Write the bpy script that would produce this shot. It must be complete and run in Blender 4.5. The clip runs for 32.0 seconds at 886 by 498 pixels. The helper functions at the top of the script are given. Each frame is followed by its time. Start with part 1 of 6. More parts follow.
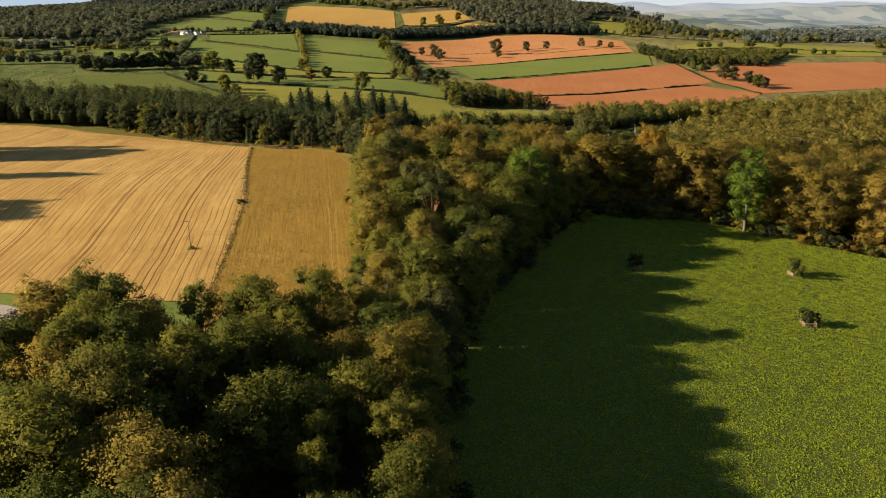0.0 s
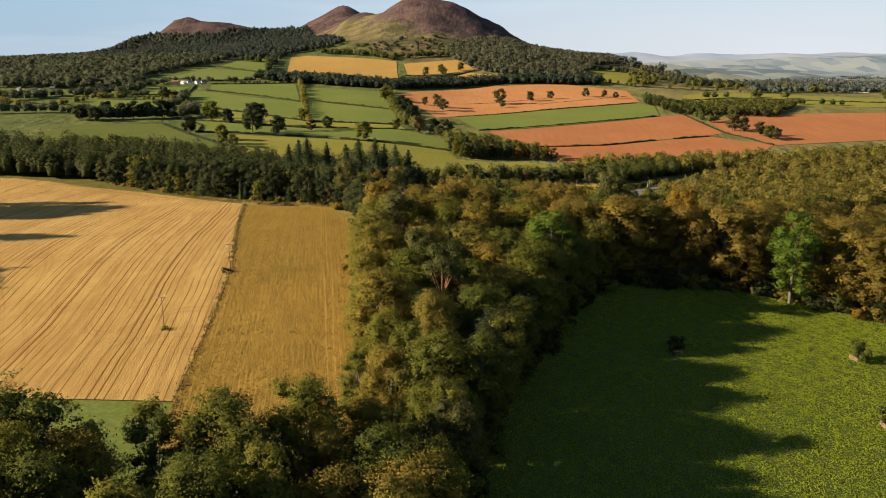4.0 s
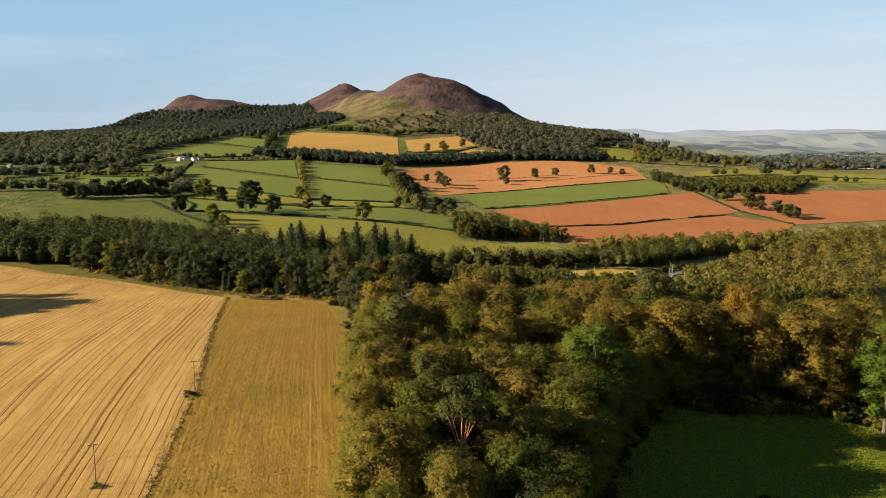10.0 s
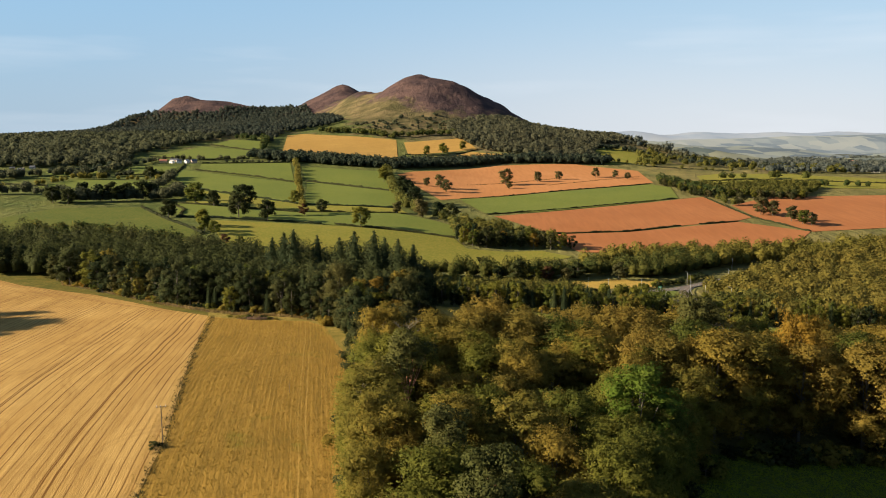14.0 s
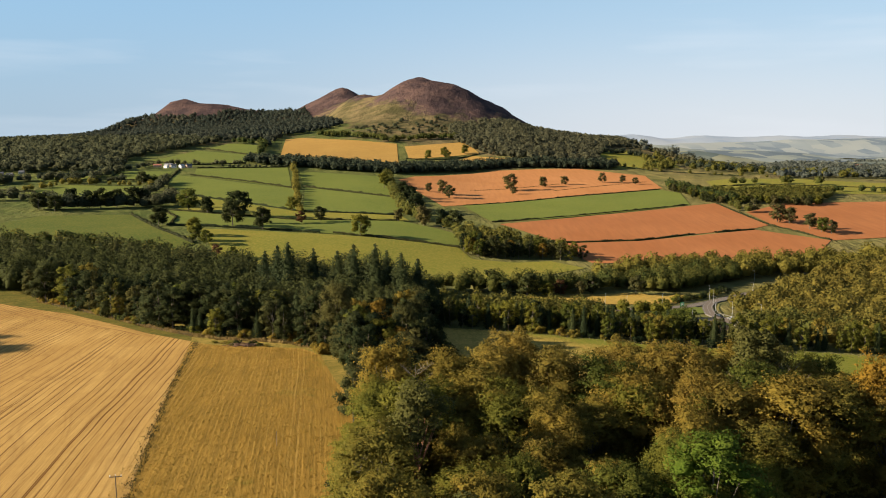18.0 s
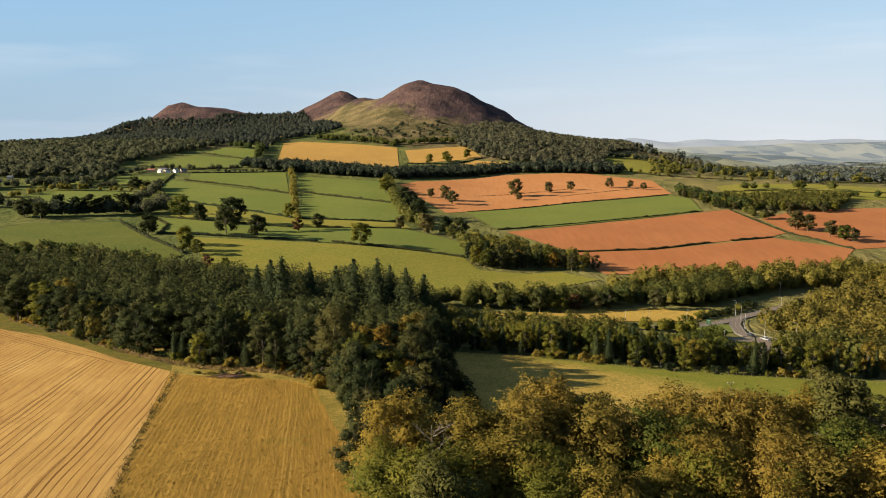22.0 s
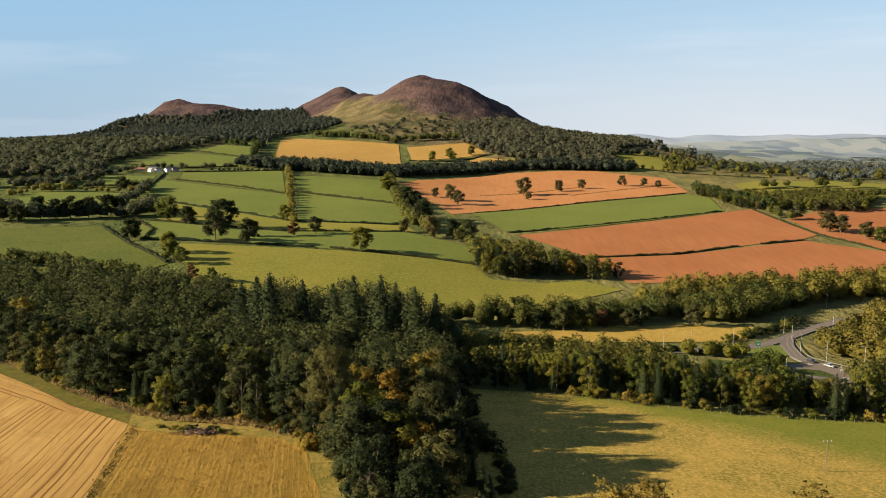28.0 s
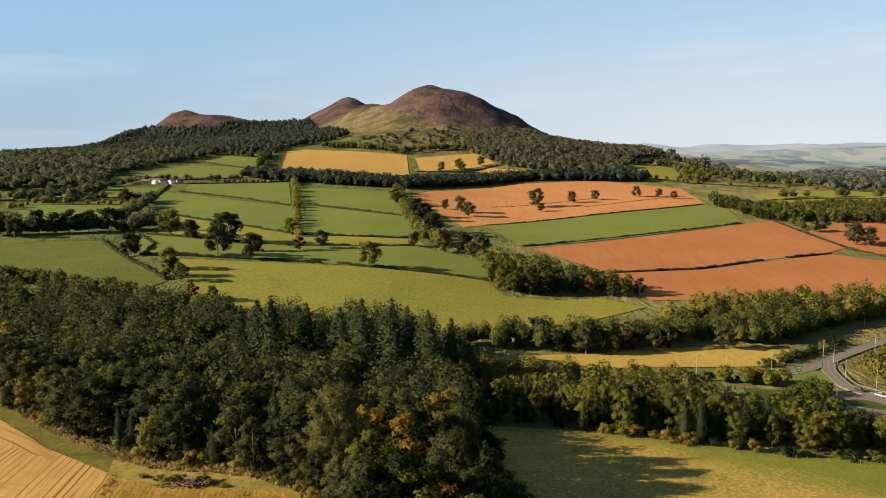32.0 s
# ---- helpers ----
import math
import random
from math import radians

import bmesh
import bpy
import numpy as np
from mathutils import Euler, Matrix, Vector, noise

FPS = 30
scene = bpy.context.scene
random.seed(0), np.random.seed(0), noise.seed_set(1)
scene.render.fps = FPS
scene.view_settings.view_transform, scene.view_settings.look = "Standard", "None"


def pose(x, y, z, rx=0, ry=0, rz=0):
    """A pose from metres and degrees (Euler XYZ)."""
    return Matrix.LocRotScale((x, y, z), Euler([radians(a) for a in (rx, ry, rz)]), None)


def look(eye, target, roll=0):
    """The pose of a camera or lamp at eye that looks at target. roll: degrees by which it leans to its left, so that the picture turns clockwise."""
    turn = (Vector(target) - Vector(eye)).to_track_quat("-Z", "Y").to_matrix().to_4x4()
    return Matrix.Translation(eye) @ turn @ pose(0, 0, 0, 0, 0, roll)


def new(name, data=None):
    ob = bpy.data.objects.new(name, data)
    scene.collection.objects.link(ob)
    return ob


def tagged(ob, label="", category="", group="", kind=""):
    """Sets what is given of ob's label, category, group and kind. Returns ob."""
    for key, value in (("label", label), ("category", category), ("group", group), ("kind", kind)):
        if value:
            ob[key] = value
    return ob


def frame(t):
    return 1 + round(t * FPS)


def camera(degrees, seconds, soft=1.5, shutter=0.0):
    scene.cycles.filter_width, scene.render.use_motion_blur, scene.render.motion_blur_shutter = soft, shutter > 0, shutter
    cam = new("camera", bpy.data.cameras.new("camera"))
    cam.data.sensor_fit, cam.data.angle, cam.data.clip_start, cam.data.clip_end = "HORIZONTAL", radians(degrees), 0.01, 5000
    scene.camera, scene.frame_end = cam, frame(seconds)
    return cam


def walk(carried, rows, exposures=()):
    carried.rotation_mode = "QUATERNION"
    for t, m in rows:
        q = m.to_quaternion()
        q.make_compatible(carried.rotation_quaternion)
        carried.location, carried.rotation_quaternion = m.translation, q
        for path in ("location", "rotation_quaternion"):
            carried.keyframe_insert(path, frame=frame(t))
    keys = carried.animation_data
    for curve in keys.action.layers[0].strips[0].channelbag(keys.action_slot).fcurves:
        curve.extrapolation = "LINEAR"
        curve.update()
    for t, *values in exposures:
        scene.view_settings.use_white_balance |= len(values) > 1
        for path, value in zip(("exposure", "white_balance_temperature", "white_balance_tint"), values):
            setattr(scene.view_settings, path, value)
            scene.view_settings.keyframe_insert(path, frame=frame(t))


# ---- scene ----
cam = camera(62.0, 32.0, 1.0)
PATH = [
    (0, (12.824, 2.226, 78.467), (12.829, 4.129, 77.85), 0.1),
    (1, (11.913, 9.975, 78.349), (11.918, 11.876, 77.728), 0.1),
    (2, (10.97, 17.734, 78.303), (10.975, 19.634, 77.678), 0.1),
    (2.5, (10.469, 21.616, 78.326), (10.475, 23.518, 77.705), 0.2),
    (3, (10.085, 25.62, 78.364), (10.09, 27.533, 77.78), 0.2),
    (3.5, (9.917, 29.709, 78.4), (9.922, 31.634, 77.858), 0.2),
    (4, (9.873, 33.765, 78.408), (9.876, 35.703, 77.911), 0.2),
    (4.5, (9.777, 37.686, 78.395), (9.778, 39.634, 77.939), 0.2),
    (6.5, (8.409, 53.205, 78.624), (8.411, 55.182, 78.321), 0.3),
    (7, (7.995, 56.961, 78.704), (7.997, 58.938, 78.4), 0.3),
    (8, (7.262, 64.413, 78.941), (7.266, 66.39, 78.636), 0.3),
    (9, (6.595, 72.192, 79.056), (6.599, 74.168, 78.752), 0.3),
    (10, (5.766, 80.059, 79.183), (5.77, 82.036, 78.88), 0.2),
    (11, (4.823, 87.771, 79.31), (4.829, 89.747, 79.006), 0.2),
    (12, (4.012, 95.602, 79.448), (4.02, 97.579, 79.146), 0.2),
    (13, (3.113, 103.646, 79.606), (3.122, 105.623, 79.304), 0.3),
    (14, (2.231, 111.576, 79.759), (2.241, 113.554, 79.461), 0.3),
    (14.5, (1.796, 115.552, 79.814), (1.805, 117.53, 79.517), 0.3),
    (16.5, (-0.012, 131.559, 80.308), (-0.002, 133.538, 80.016), 0.2),
    (17, (-0.459, 135.625, 80.407), (-0.449, 137.603, 80.115), 0.3),
    (18, (-1.346, 143.756, 80.649), (-1.335, 145.735, 80.36), 0.3),
    (19, (-2.345, 151.676, 80.78), (-2.334, 153.656, 80.493), 0.2),
    (20, (-3.297, 159.604, 80.763), (-3.287, 161.583, 80.479), 0.2),
    (21, (-4.376, 167.721, 80.884), (-4.364, 169.701, 80.603), 0.2),
    (22, (-5.396, 175.767, 80.983), (-5.383, 177.747, 80.704), 0.3),
    (23, (-6.406, 183.665, 81.019), (-6.392, 185.646, 80.742), 0.2),
    (24, (-7.431, 191.486, 80.968), (-7.416, 193.466, 80.69), 0.3),
    (25, (-8.769, 199.454, 80.919), (-8.755, 201.434, 80.639), 0.3),
    (25.5, (-9.269, 203.552, 80.937), (-9.254, 205.532, 80.654), 0.3),
    (27.5, (-10.348, 220.481, 81.539), (-10.335, 222.46, 81.251), 0.2),
    (28, (-10.688, 224.671, 81.597), (-10.676, 226.65, 81.308), 0.1),
    (29, (-11.447, 232.868, 81.719), (-11.435, 234.846, 81.425), 0.1),
    (30, (-12.406, 240.273, 81.842), (-12.395, 242.251, 81.551), 0.1),
    (30.5, (-12.839, 243.287, 81.862), (-12.829, 245.267, 81.58), 0.1),
    (31, (-13.205, 245.596, 81.853), (-13.199, 247.577, 81.578), 0.1),
    (31.5, (-13.473, 247.347, 81.847), (-13.471, 249.329, 81.581), 0.0),
    (32, (-13.724, 248.772, 81.841), (-13.732, 250.755, 81.579), -0.1),
]
walk(cam, [(t, look(eye, target, roll)) for t, eye, target, roll in PATH], [(0.0, 1.87), (32.0, 1.87)])

# ---- light ----
SUN_DIR = Vector((1.0, 0.14, -0.39)).normalized()
lamp = bpy.data.lights.new("sun", "SUN")
lamp.energy, lamp.angle, lamp.color = 5.0, radians(0.55), (1.0, 0.84, 0.62)
sun = new("sun", lamp)
sun.matrix_world = look((0, 0, 300), Vector((0, 0, 300)) + SUN_DIR)
world = bpy.data.worlds.new("sky")
scene.world = world
world.use_nodes = True
wn = world.node_tree.nodes
wl = world.node_tree.links
sky = wn.new("ShaderNodeTexSky")
sky.sky_type, sky.sun_disc = "NISHITA", False
sky.sun_elevation = math.asin(-SUN_DIR.z)
sky.sun_rotation = math.atan2(-SUN_DIR.x, -SUN_DIR.y)
sky.air_density, sky.dust_density, sky.ozone_density = 1.0, 0.25, 3.0
haze = wn.new("ShaderNodeMix")
haze.data_type = "RGBA"
wl.new(sky.outputs[0], haze.inputs[6])
wisp_at = wn.new("ShaderNodeTexCoord")
aloft = wn.new("ShaderNodeSeparateXYZ")
wl.new(wisp_at.outputs["Generated"], aloft.inputs[0])


def span(socket, a, b, to_a, to_b):
    n = wn.new("ShaderNodeMapRange")
    n.interpolation_type = "SMOOTHSTEP"
    for k, v in zip(("From Min", "From Max", "To Min", "To Max"), (a, b, to_a, to_b)):
        n.inputs[k].default_value = v
    wl.new(socket, n.inputs["Value"])
    return n.outputs[0]


def blend(fac, a, b):
    n = wn.new("ShaderNodeMix")
    n.data_type = "RGBA"
    wl.new(fac, n.inputs[0])
    for sock, v in ((n.inputs[6], a), (n.inputs[7], b)):
        if isinstance(v, tuple):
            sock.default_value = (*v, 1.0)
        else:
            wl.new(v, sock)
    return n.outputs[2]


# the air is clearer and bluer towards the west, milky towards the east
east = span(aloft.outputs["X"], -0.62, 0.45, 0.0, 1.0)
milky = blend(east, (2.45, 3.40, 4.35), (4.60, 4.90, 5.30))
clear = blend(east, (2.05, 3.55, 5.05), (3.00, 4.25, 5.35))
wl.new(blend(span(aloft.outputs["Z"], 0.0, 0.20, 0.0, 1.0), milky, clear), haze.inputs[7])
wl.new(span(aloft.outputs["Z"], 0.0, 0.6, 0.95, 0.1), haze.inputs[0])
wisp_map = wn.new("ShaderNodeMapping")
wisp_map.inputs["Scale"].default_value = (1.2, 1.2, 11.0)
wl.new(wisp_at.outputs["Generated"], wisp_map.inputs["Vector"])
wisp = wn.new("ShaderNodeTexNoise")
wisp.inputs["Scale"].default_value, wisp.inputs["Detail"].default_value = 2.2, 6.0
wl.new(wisp_map.outputs[0], wisp.inputs["Vector"])
veil = wn.new("ShaderNodeValToRGB")
veil.color_ramp.elements[0].position, veil.color_ramp.elements[1].position = 0.52, 0.85
veil.color_ramp.elements[1].color = (0.35, 0.35, 0.35, 1.0)
wl.new(wisp.outputs["Fac"], veil.inputs["Fac"])
cloud = wn.new("ShaderNodeMix")
cloud.data_type = "RGBA"
cloud.inputs[7].default_value = (5.6, 5.9, 6.3, 1.0)
wl.new(veil.outputs[0], cloud.inputs[0])
wl.new(haze.outputs[2], cloud.inputs[6])
wl.new(cloud.outputs[2], wn["Background"].inputs[0])
wn["Background"].inputs[1].default_value = 0.043


# ---- materials ----
class Nodes:
    """A material's node tree with short calls."""

    def __init__(self, name, rough=0.8, spec=0.3):
        self.mat = bpy.data.materials.new(name)
        self.mat.use_nodes = True
        self.t = self.mat.node_tree
        self.bsdf = self.t.nodes["Principled BSDF"]
        self.bsdf.inputs["Roughness"].default_value = rough
        self.bsdf.inputs["Specular IOR Level"].default_value = spec

    def node(self, kind, **sets):
        n = self.t.nodes.new("ShaderNode" + kind)
        for k, v in sets.items():
            n.inputs[k].default_value = v
        return n

    def link(self, a, b):
        self.t.links.new(a, b)

    def place(self, turn=0.0, scale=(1, 1, 1)):
        g = self.node("NewGeometry")
        m = self.node("Mapping")
        m.inputs["Rotation"].default_value = (0, 0, radians(turn))
        m.inputs["Scale"].default_value = scale
        self.link(g.outputs["Position"], m.inputs["Vector"])
        return m.outputs["Vector"]

    def noise(self, vec, scale, detail=4.0, rough=0.55, distort=0.0):
        n = self.node("TexNoise", Scale=scale, Detail=detail, Roughness=rough, Distortion=distort)
        self.link(vec, n.inputs["Vector"])
        return n.outputs["Fac"]

    def ramp(self, fac, stops):
        r = self.node("ValToRGB")
        e = r.color_ramp.elements
        while len(e) < len(stops):
            e.new(0.5)
        for i, (p, c) in enumerate(stops):
            e[i].position = p
            e[i].color = (*c, 1.0)
        self.link(fac, r.inputs["Fac"])
        return r.outputs["Color"]

    def mix(self, fac, a, b, mode="MIX"):
        m = self.t.nodes.new("ShaderNodeMix")
        m.data_type, m.blend_type = "RGBA", mode
        for s, v in ((m.inputs[0], fac), (m.inputs[6], a), (m.inputs[7], b)):
            if isinstance(v, (int, float)):
                s.default_value = v
            elif isinstance(v, tuple):
                s.default_value = (*v, 1.0)
            else:
                self.link(v, s)
        return m.outputs[2]

    def math(self, op, a, b=0.0):
        m = self.t.nodes.new("ShaderNodeMath")
        m.operation = op
        for s, v in ((m.inputs[0], a), (m.inputs[1], b)):
            if isinstance(v, (int, float)):
                s.default_value = v
            else:
                self.link(v, s)
        return m.outputs[0]

    def bump(self, h, strength, distance):
        b = self.node("Bump", Strength=strength, Distance=distance)
        self.link(h, b.inputs["Height"])
        self.link(b.outputs["Normal"], self.bsdf.inputs["Normal"])

    def base(self, c):
        if isinstance(c, tuple):
            self.bsdf.inputs["Base Color"].default_value = (*c, 1.0)
        else:
            self.link(c, self.bsdf.inputs["Base Color"])
        return self.mat


def turf(name, a, b, c, patch=0.03, fine=1.2, bump=0.25):
    """Grass land: patches of a and b, tufts towards c."""
    n = Nodes(name, 0.95, 0.03)
    v = n.place()
    big = n.noise(v, patch, 6, 0.65)
    small = n.noise(v, fine, 5, 0.7)
    clump = n.noise(v, fine * 0.28, 5, 0.7)
    col = n.ramp(big, ((0.35, a), (0.65, b)))
    col = n.mix(n.ramp(clump, ((0.42, (0.35, 0.35, 0.35)), (0.56, (0, 0, 0)))), col, a)
    n.base(n.mix(n.ramp(small, ((0.44, (0, 0, 0)), (0.64, (0.85, 0.85, 0.85)))), col, c))
    n.bump(small, 0.6, bump)
    return n.mat


def rows(name, pale, deep, line, turn, gap, patch, tracks=24.0, lines=0.8, speck=0.5, stripe=None, wander=0.0, weeds=None, grain=0.2):
    """Cropped land: drill rows gap metres apart, turn degrees from the y axis, some of them worn, wheel tracks in pairs, and straw or weeds in patches."""
    n = Nodes(name, 0.95, 0.03)
    here = n.place()
    bend = n.noise(here, 0.012, 2)
    v = n.place(turn)
    sp = n.node("SeparateXYZ")
    n.link(v, sp.inputs[0])
    wobble = n.math("MULTIPLY", n.noise(here, 0.06, 2), 0.5)
    across = n.math("ADD", n.math("ADD", sp.outputs["X"], n.math("MULTIPLY", bend, 5.0)), wobble)
    flow = n.node("CombineXYZ")
    n.link(across, flow.inputs[0])
    n.link(n.math("MULTIPLY", sp.outputs["Y"], 0.02), flow.inputs[1])
    row = n.math("DIVIDE", across, gap)
    rung = n.node("CombineXYZ")
    n.link(n.math("FLOOR", row), rung.inputs[0])
    n.link(n.math("MULTIPLY", sp.outputs["Y"], 0.012), rung.inputs[1])
    worn = n.noise(rung.outputs[0], 0.73, 3, 0.7)
    mid = n.math("ABSOLUTE", n.math("SUBTRACT", n.math("FRACT", row), 0.5))
    thread = n.ramp(mid, ((0.045, (1, 1, 1)), (0.11, (0, 0, 0))))
    broken = n.ramp(n.noise(flow.outputs[0], 0.9, 4, 0.7), ((0.32, (0.35,) * 3), (0.6, (1, 1, 1))))
    thread = n.math("MULTIPLY", n.math("MULTIPLY", thread, broken), n.ramp(worn, ((0.43, (0.10,) * 3), (0.52, (lines,) * 3))))
    wide = n.noise(flow.outputs[0], 0.11, 5, 0.75)
    big = n.noise(here, patch, 6, 0.65)
    lie = n.node("CombineXYZ")
    n.link(across, lie.inputs[0])
    n.link(n.math("MULTIPLY", sp.outputs["Y"], grain), lie.inputs[1])
    mott = n.noise(lie.outputs[0], 0.5, 6, 0.72)
    small = n.noise(lie.outputs[0], 2.8, 5, 0.75)
    col = n.ramp(big, ((0.32, pale), (0.68, deep)))
    col = n.mix(n.ramp(wide, ((0.44, (0, 0, 0)), (0.62, (0.7,) * 3))), col, deep)
    if weeds:
        spot = n.noise(here, 0.035, 6, 0.7)
        col = n.mix(n.ramp(spot, ((0.60, (0, 0, 0)), (0.70, (0.6,) * 3))), col, weeds)
    col = n.mix(n.ramp(mott, ((0.44, (0, 0, 0)), (0.58, (speck,) * 3))), col, line)
    col = n.mix(n.ramp(small, ((0.46, (0, 0, 0)), (0.62, (speck,) * 3))), col, line)
    col = n.mix(thread, col, stripe or line)
    lane = n.math("FRACT", n.math("DIVIDE", across, tracks))
    near = n.math("ABSOLUTE", n.math("SUBTRACT", n.math("MULTIPLY", n.math("ABSOLUTE", n.math("SUBTRACT", lane, 0.5)), tracks), 0.95))
    col = n.mix(n.math("MULTIPLY", n.ramp(near, ((0.12, (1, 1, 1)), (0.28, (0, 0, 0)))), n.ramp(broken, ((0.2, (0.3 if stripe else 0.5,) * 3), (0.8, (0.45 if stripe else 0.95,) * 3)))), col, stripe or line)
    if wander:
        drift = n.noise(n.place(turn, (1, 0.35, 1)), 0.02, 1)
        for level in (0.42, 0.5, 0.57):
            edge = n.math("ABSOLUTE", n.math("SUBTRACT", n.math("ABSOLUTE", n.math("SUBTRACT", drift, level)), 0.0045))
            col = n.mix(n.math("MULTIPLY", n.ramp(edge, ((0.0012, (1, 1, 1)), (0.0026, (0, 0, 0)))), wander), col, line)
    n.base(col)
    n.bump(n.math("ADD", mott, small), 0.6, 0.25)
    return n.mat


def soil(name, a, b, c):
    n = Nodes(name, 1.0, 0.02)
    v = n.place()
    big = n.noise(v, 0.012, 6, 0.6)
    streak = n.noise(n.place(62, (1.0, 0.08, 1.0)), 0.25, 4, 0.6)
    small = n.noise(v, 0.9, 4, 0.7)
    col = n.mix(n.ramp(streak, ((0.35, (0, 0, 0)), (0.7, (0.6, 0.6, 0.6)))), n.ramp(big, ((0.3, a), (0.7, b))), c)
    n.base(n.mix(n.ramp(small, ((0.4, (0, 0, 0)), (0.75, (0.4, 0.4, 0.4)))), col, a))
    n.bump(small, 0.4, 0.2)
    return n.mat


def leaves(name, a, b, c, sheer=0.5, patch=0.10):
    """Foliage: a to b from plant to plant, some sprays towards c; leaves let some light through."""
    n = Nodes(name, 0.85, 0.05)
    info = n.node("ObjectInfo")
    geo = n.node("NewGeometry")
    tone = n.noise(n.place(), patch, 3)
    pick = n.math("ADD", n.math("MULTIPLY", info.outputs["Random"], 0.5), n.math("MULTIPLY", tone, 0.5))
    col = n.mix(n.ramp(pick, ((0.3, (0, 0, 0)), (0.68, (1, 1, 1)))), a, b)
    isl = geo.outputs["Random Per Island"]
    col = n.mix(n.ramp(isl, ((0.55, (0, 0, 0)), (1.0, (0.32, 0.32, 0.32)))), col, c)
    dark = n.ramp(isl, ((0.0, (0.82, 0.82, 0.82)), (0.5, (1, 1, 1))))
    col = n.mix(1.0, col, dark, "MULTIPLY")
    n.base(col)
    tr = n.node("BsdfTranslucent")
    n.link(col, tr.inputs["Color"])
    mx = n.node("MixShader", Fac=sheer)
    n.link(n.bsdf.outputs[0], mx.inputs[1])
    n.link(tr.outputs[0], mx.inputs[2])
    n.link(mx.outputs[0], n.t.nodes["Material Output"].inputs["Surface"])
    return n.mat


def plain(name, a, b, scale=1.5, rough=0.8, bump=0.03, metal=0.0):
    n = Nodes(name, rough, 0.3)
    n.bsdf.inputs["Metallic"].default_value = metal
    v = n.place()
    f = n.noise(v, scale, 5, 0.65)
    n.base(n.mix(f, a, b))
    n.bump(f, 0.4, bump)
    return n.mat


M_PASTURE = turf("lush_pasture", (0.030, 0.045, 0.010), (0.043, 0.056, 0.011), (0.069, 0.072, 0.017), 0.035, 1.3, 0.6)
M_GREEN = turf("green_field", (0.068, 0.090, 0.018), (0.094, 0.111, 0.022), (0.120, 0.123, 0.030), 0.012, 0.6)
M_MEADOW = turf("yellowing_meadow", (0.093, 0.104, 0.016), (0.146, 0.128, 0.021), (0.185, 0.147, 0.032), 0.015, 0.5)
def two_turfs(name, dry, lush):
    """Grazing that passes raggedly from dry gold to green towards the east."""
    n = Nodes(name, 0.95, 0.03)
    v = n.place()
    sp = n.node("SeparateXYZ")
    n.link(v, sp.inputs[0])
    big, small, clump = n.noise(v, 0.05, 6, 0.65), n.noise(v, 1.1, 5, 0.75), n.noise(v, 0.16, 6, 0.75)
    way = n.math("ADD", n.math("MULTIPLY", sp.outputs["X"], 0.586), n.math("MULTIPLY", sp.outputs["Y"], 0.814))
    way = n.math("ADD", n.math("DIVIDE", n.math("SUBTRACT", way, 398.0), 34.0), n.math("MULTIPLY", big, 1.6))
    side = n.ramp(way, ((0.55, (0, 0, 0)), (1.0, (1, 1, 1))))
    tones = []
    for a, b, c in (dry, lush):
        col = n.ramp(big, ((0.35, a), (0.65, b)))
        col = n.mix(n.ramp(clump, ((0.42, (0.45,) * 3), (0.56, (0, 0, 0)))), col, a)
        tones.append(n.mix(n.ramp(small, ((0.44, (0, 0, 0)), (0.64, (0.85,) * 3))), col, c))
    n.base(n.mix(side, tones[0], tones[1]))
    n.bump(small, 0.5, 0.3)
    return n.mat


M_GRAZE = two_turfs("dry_grazing", ((0.110, 0.098, 0.017), (0.235, 0.160, 0.034), (0.370, 0.236, 0.066)), ((0.074, 0.096, 0.012), (0.112, 0.114, 0.017), (0.160, 0.134, 0.026)))
M_RISE = turf("olive_pasture", (0.044, 0.063, 0.012), (0.073, 0.082, 0.016), (0.101, 0.095, 0.022), 0.02, 0.5, 0.4)
M_VERGE = turf("rough_field_verge", (0.062, 0.062, 0.012), (0.132, 0.098, 0.022), (0.050, 0.051, 0.010), 0.10, 0.6, 0.5)
M_HAY = turf("ripe_hay", (0.246, 0.158, 0.033), (0.299, 0.198, 0.046), (0.167, 0.119, 0.029), 0.03, 0.6)
M_ROUGH = turf("tall_dry_grass", (0.132, 0.106, 0.023), (0.220, 0.154, 0.040), (0.088, 0.084, 0.016), 0.08, 0.7, 0.6)
M_STUBBLE = rows("pale_stubble", (0.364, 0.237, 0.079), (0.265, 0.158, 0.046), (0.098, 0.047, 0.013), -8.5, 2.1, 0.03, 25.0, 1.0, 0.24, None, 0.17, None, 0.04)
M_HEADLAND = rows("headland_stubble", (0.330, 0.209, 0.067), (0.246, 0.144, 0.043), (0.098, 0.047, 0.013), -51, 2.1, 0.03, 25.0, 1.0, 0.24, None, 0.17, None, 0.04)
M_WEEDY = rows("weedy_stubble", (0.274, 0.163, 0.034), (0.201, 0.120, 0.023), (0.078, 0.054, 0.013), -9.5, 1.3, 0.03, 38.0, 0.45, 0.34, (0.342, 0.217, 0.057), 0.0, (0.094, 0.111, 0.016), 0.09)
M_FARSTUB = rows("distant_stubble", (0.310, 0.192, 0.052), (0.255, 0.152, 0.040), (0.186, 0.108, 0.030), 60, 5, 0.01, 30.0, 0.6, 0.4)
M_RED = soil("red_ploughland", (0.265, 0.114, 0.042), (0.322, 0.149, 0.060), (0.214, 0.096, 0.036))
M_REDDEEP = soil("damp_red_ploughland", (0.208, 0.079, 0.030), (0.265, 0.110, 0.044), (0.170, 0.070, 0.029))
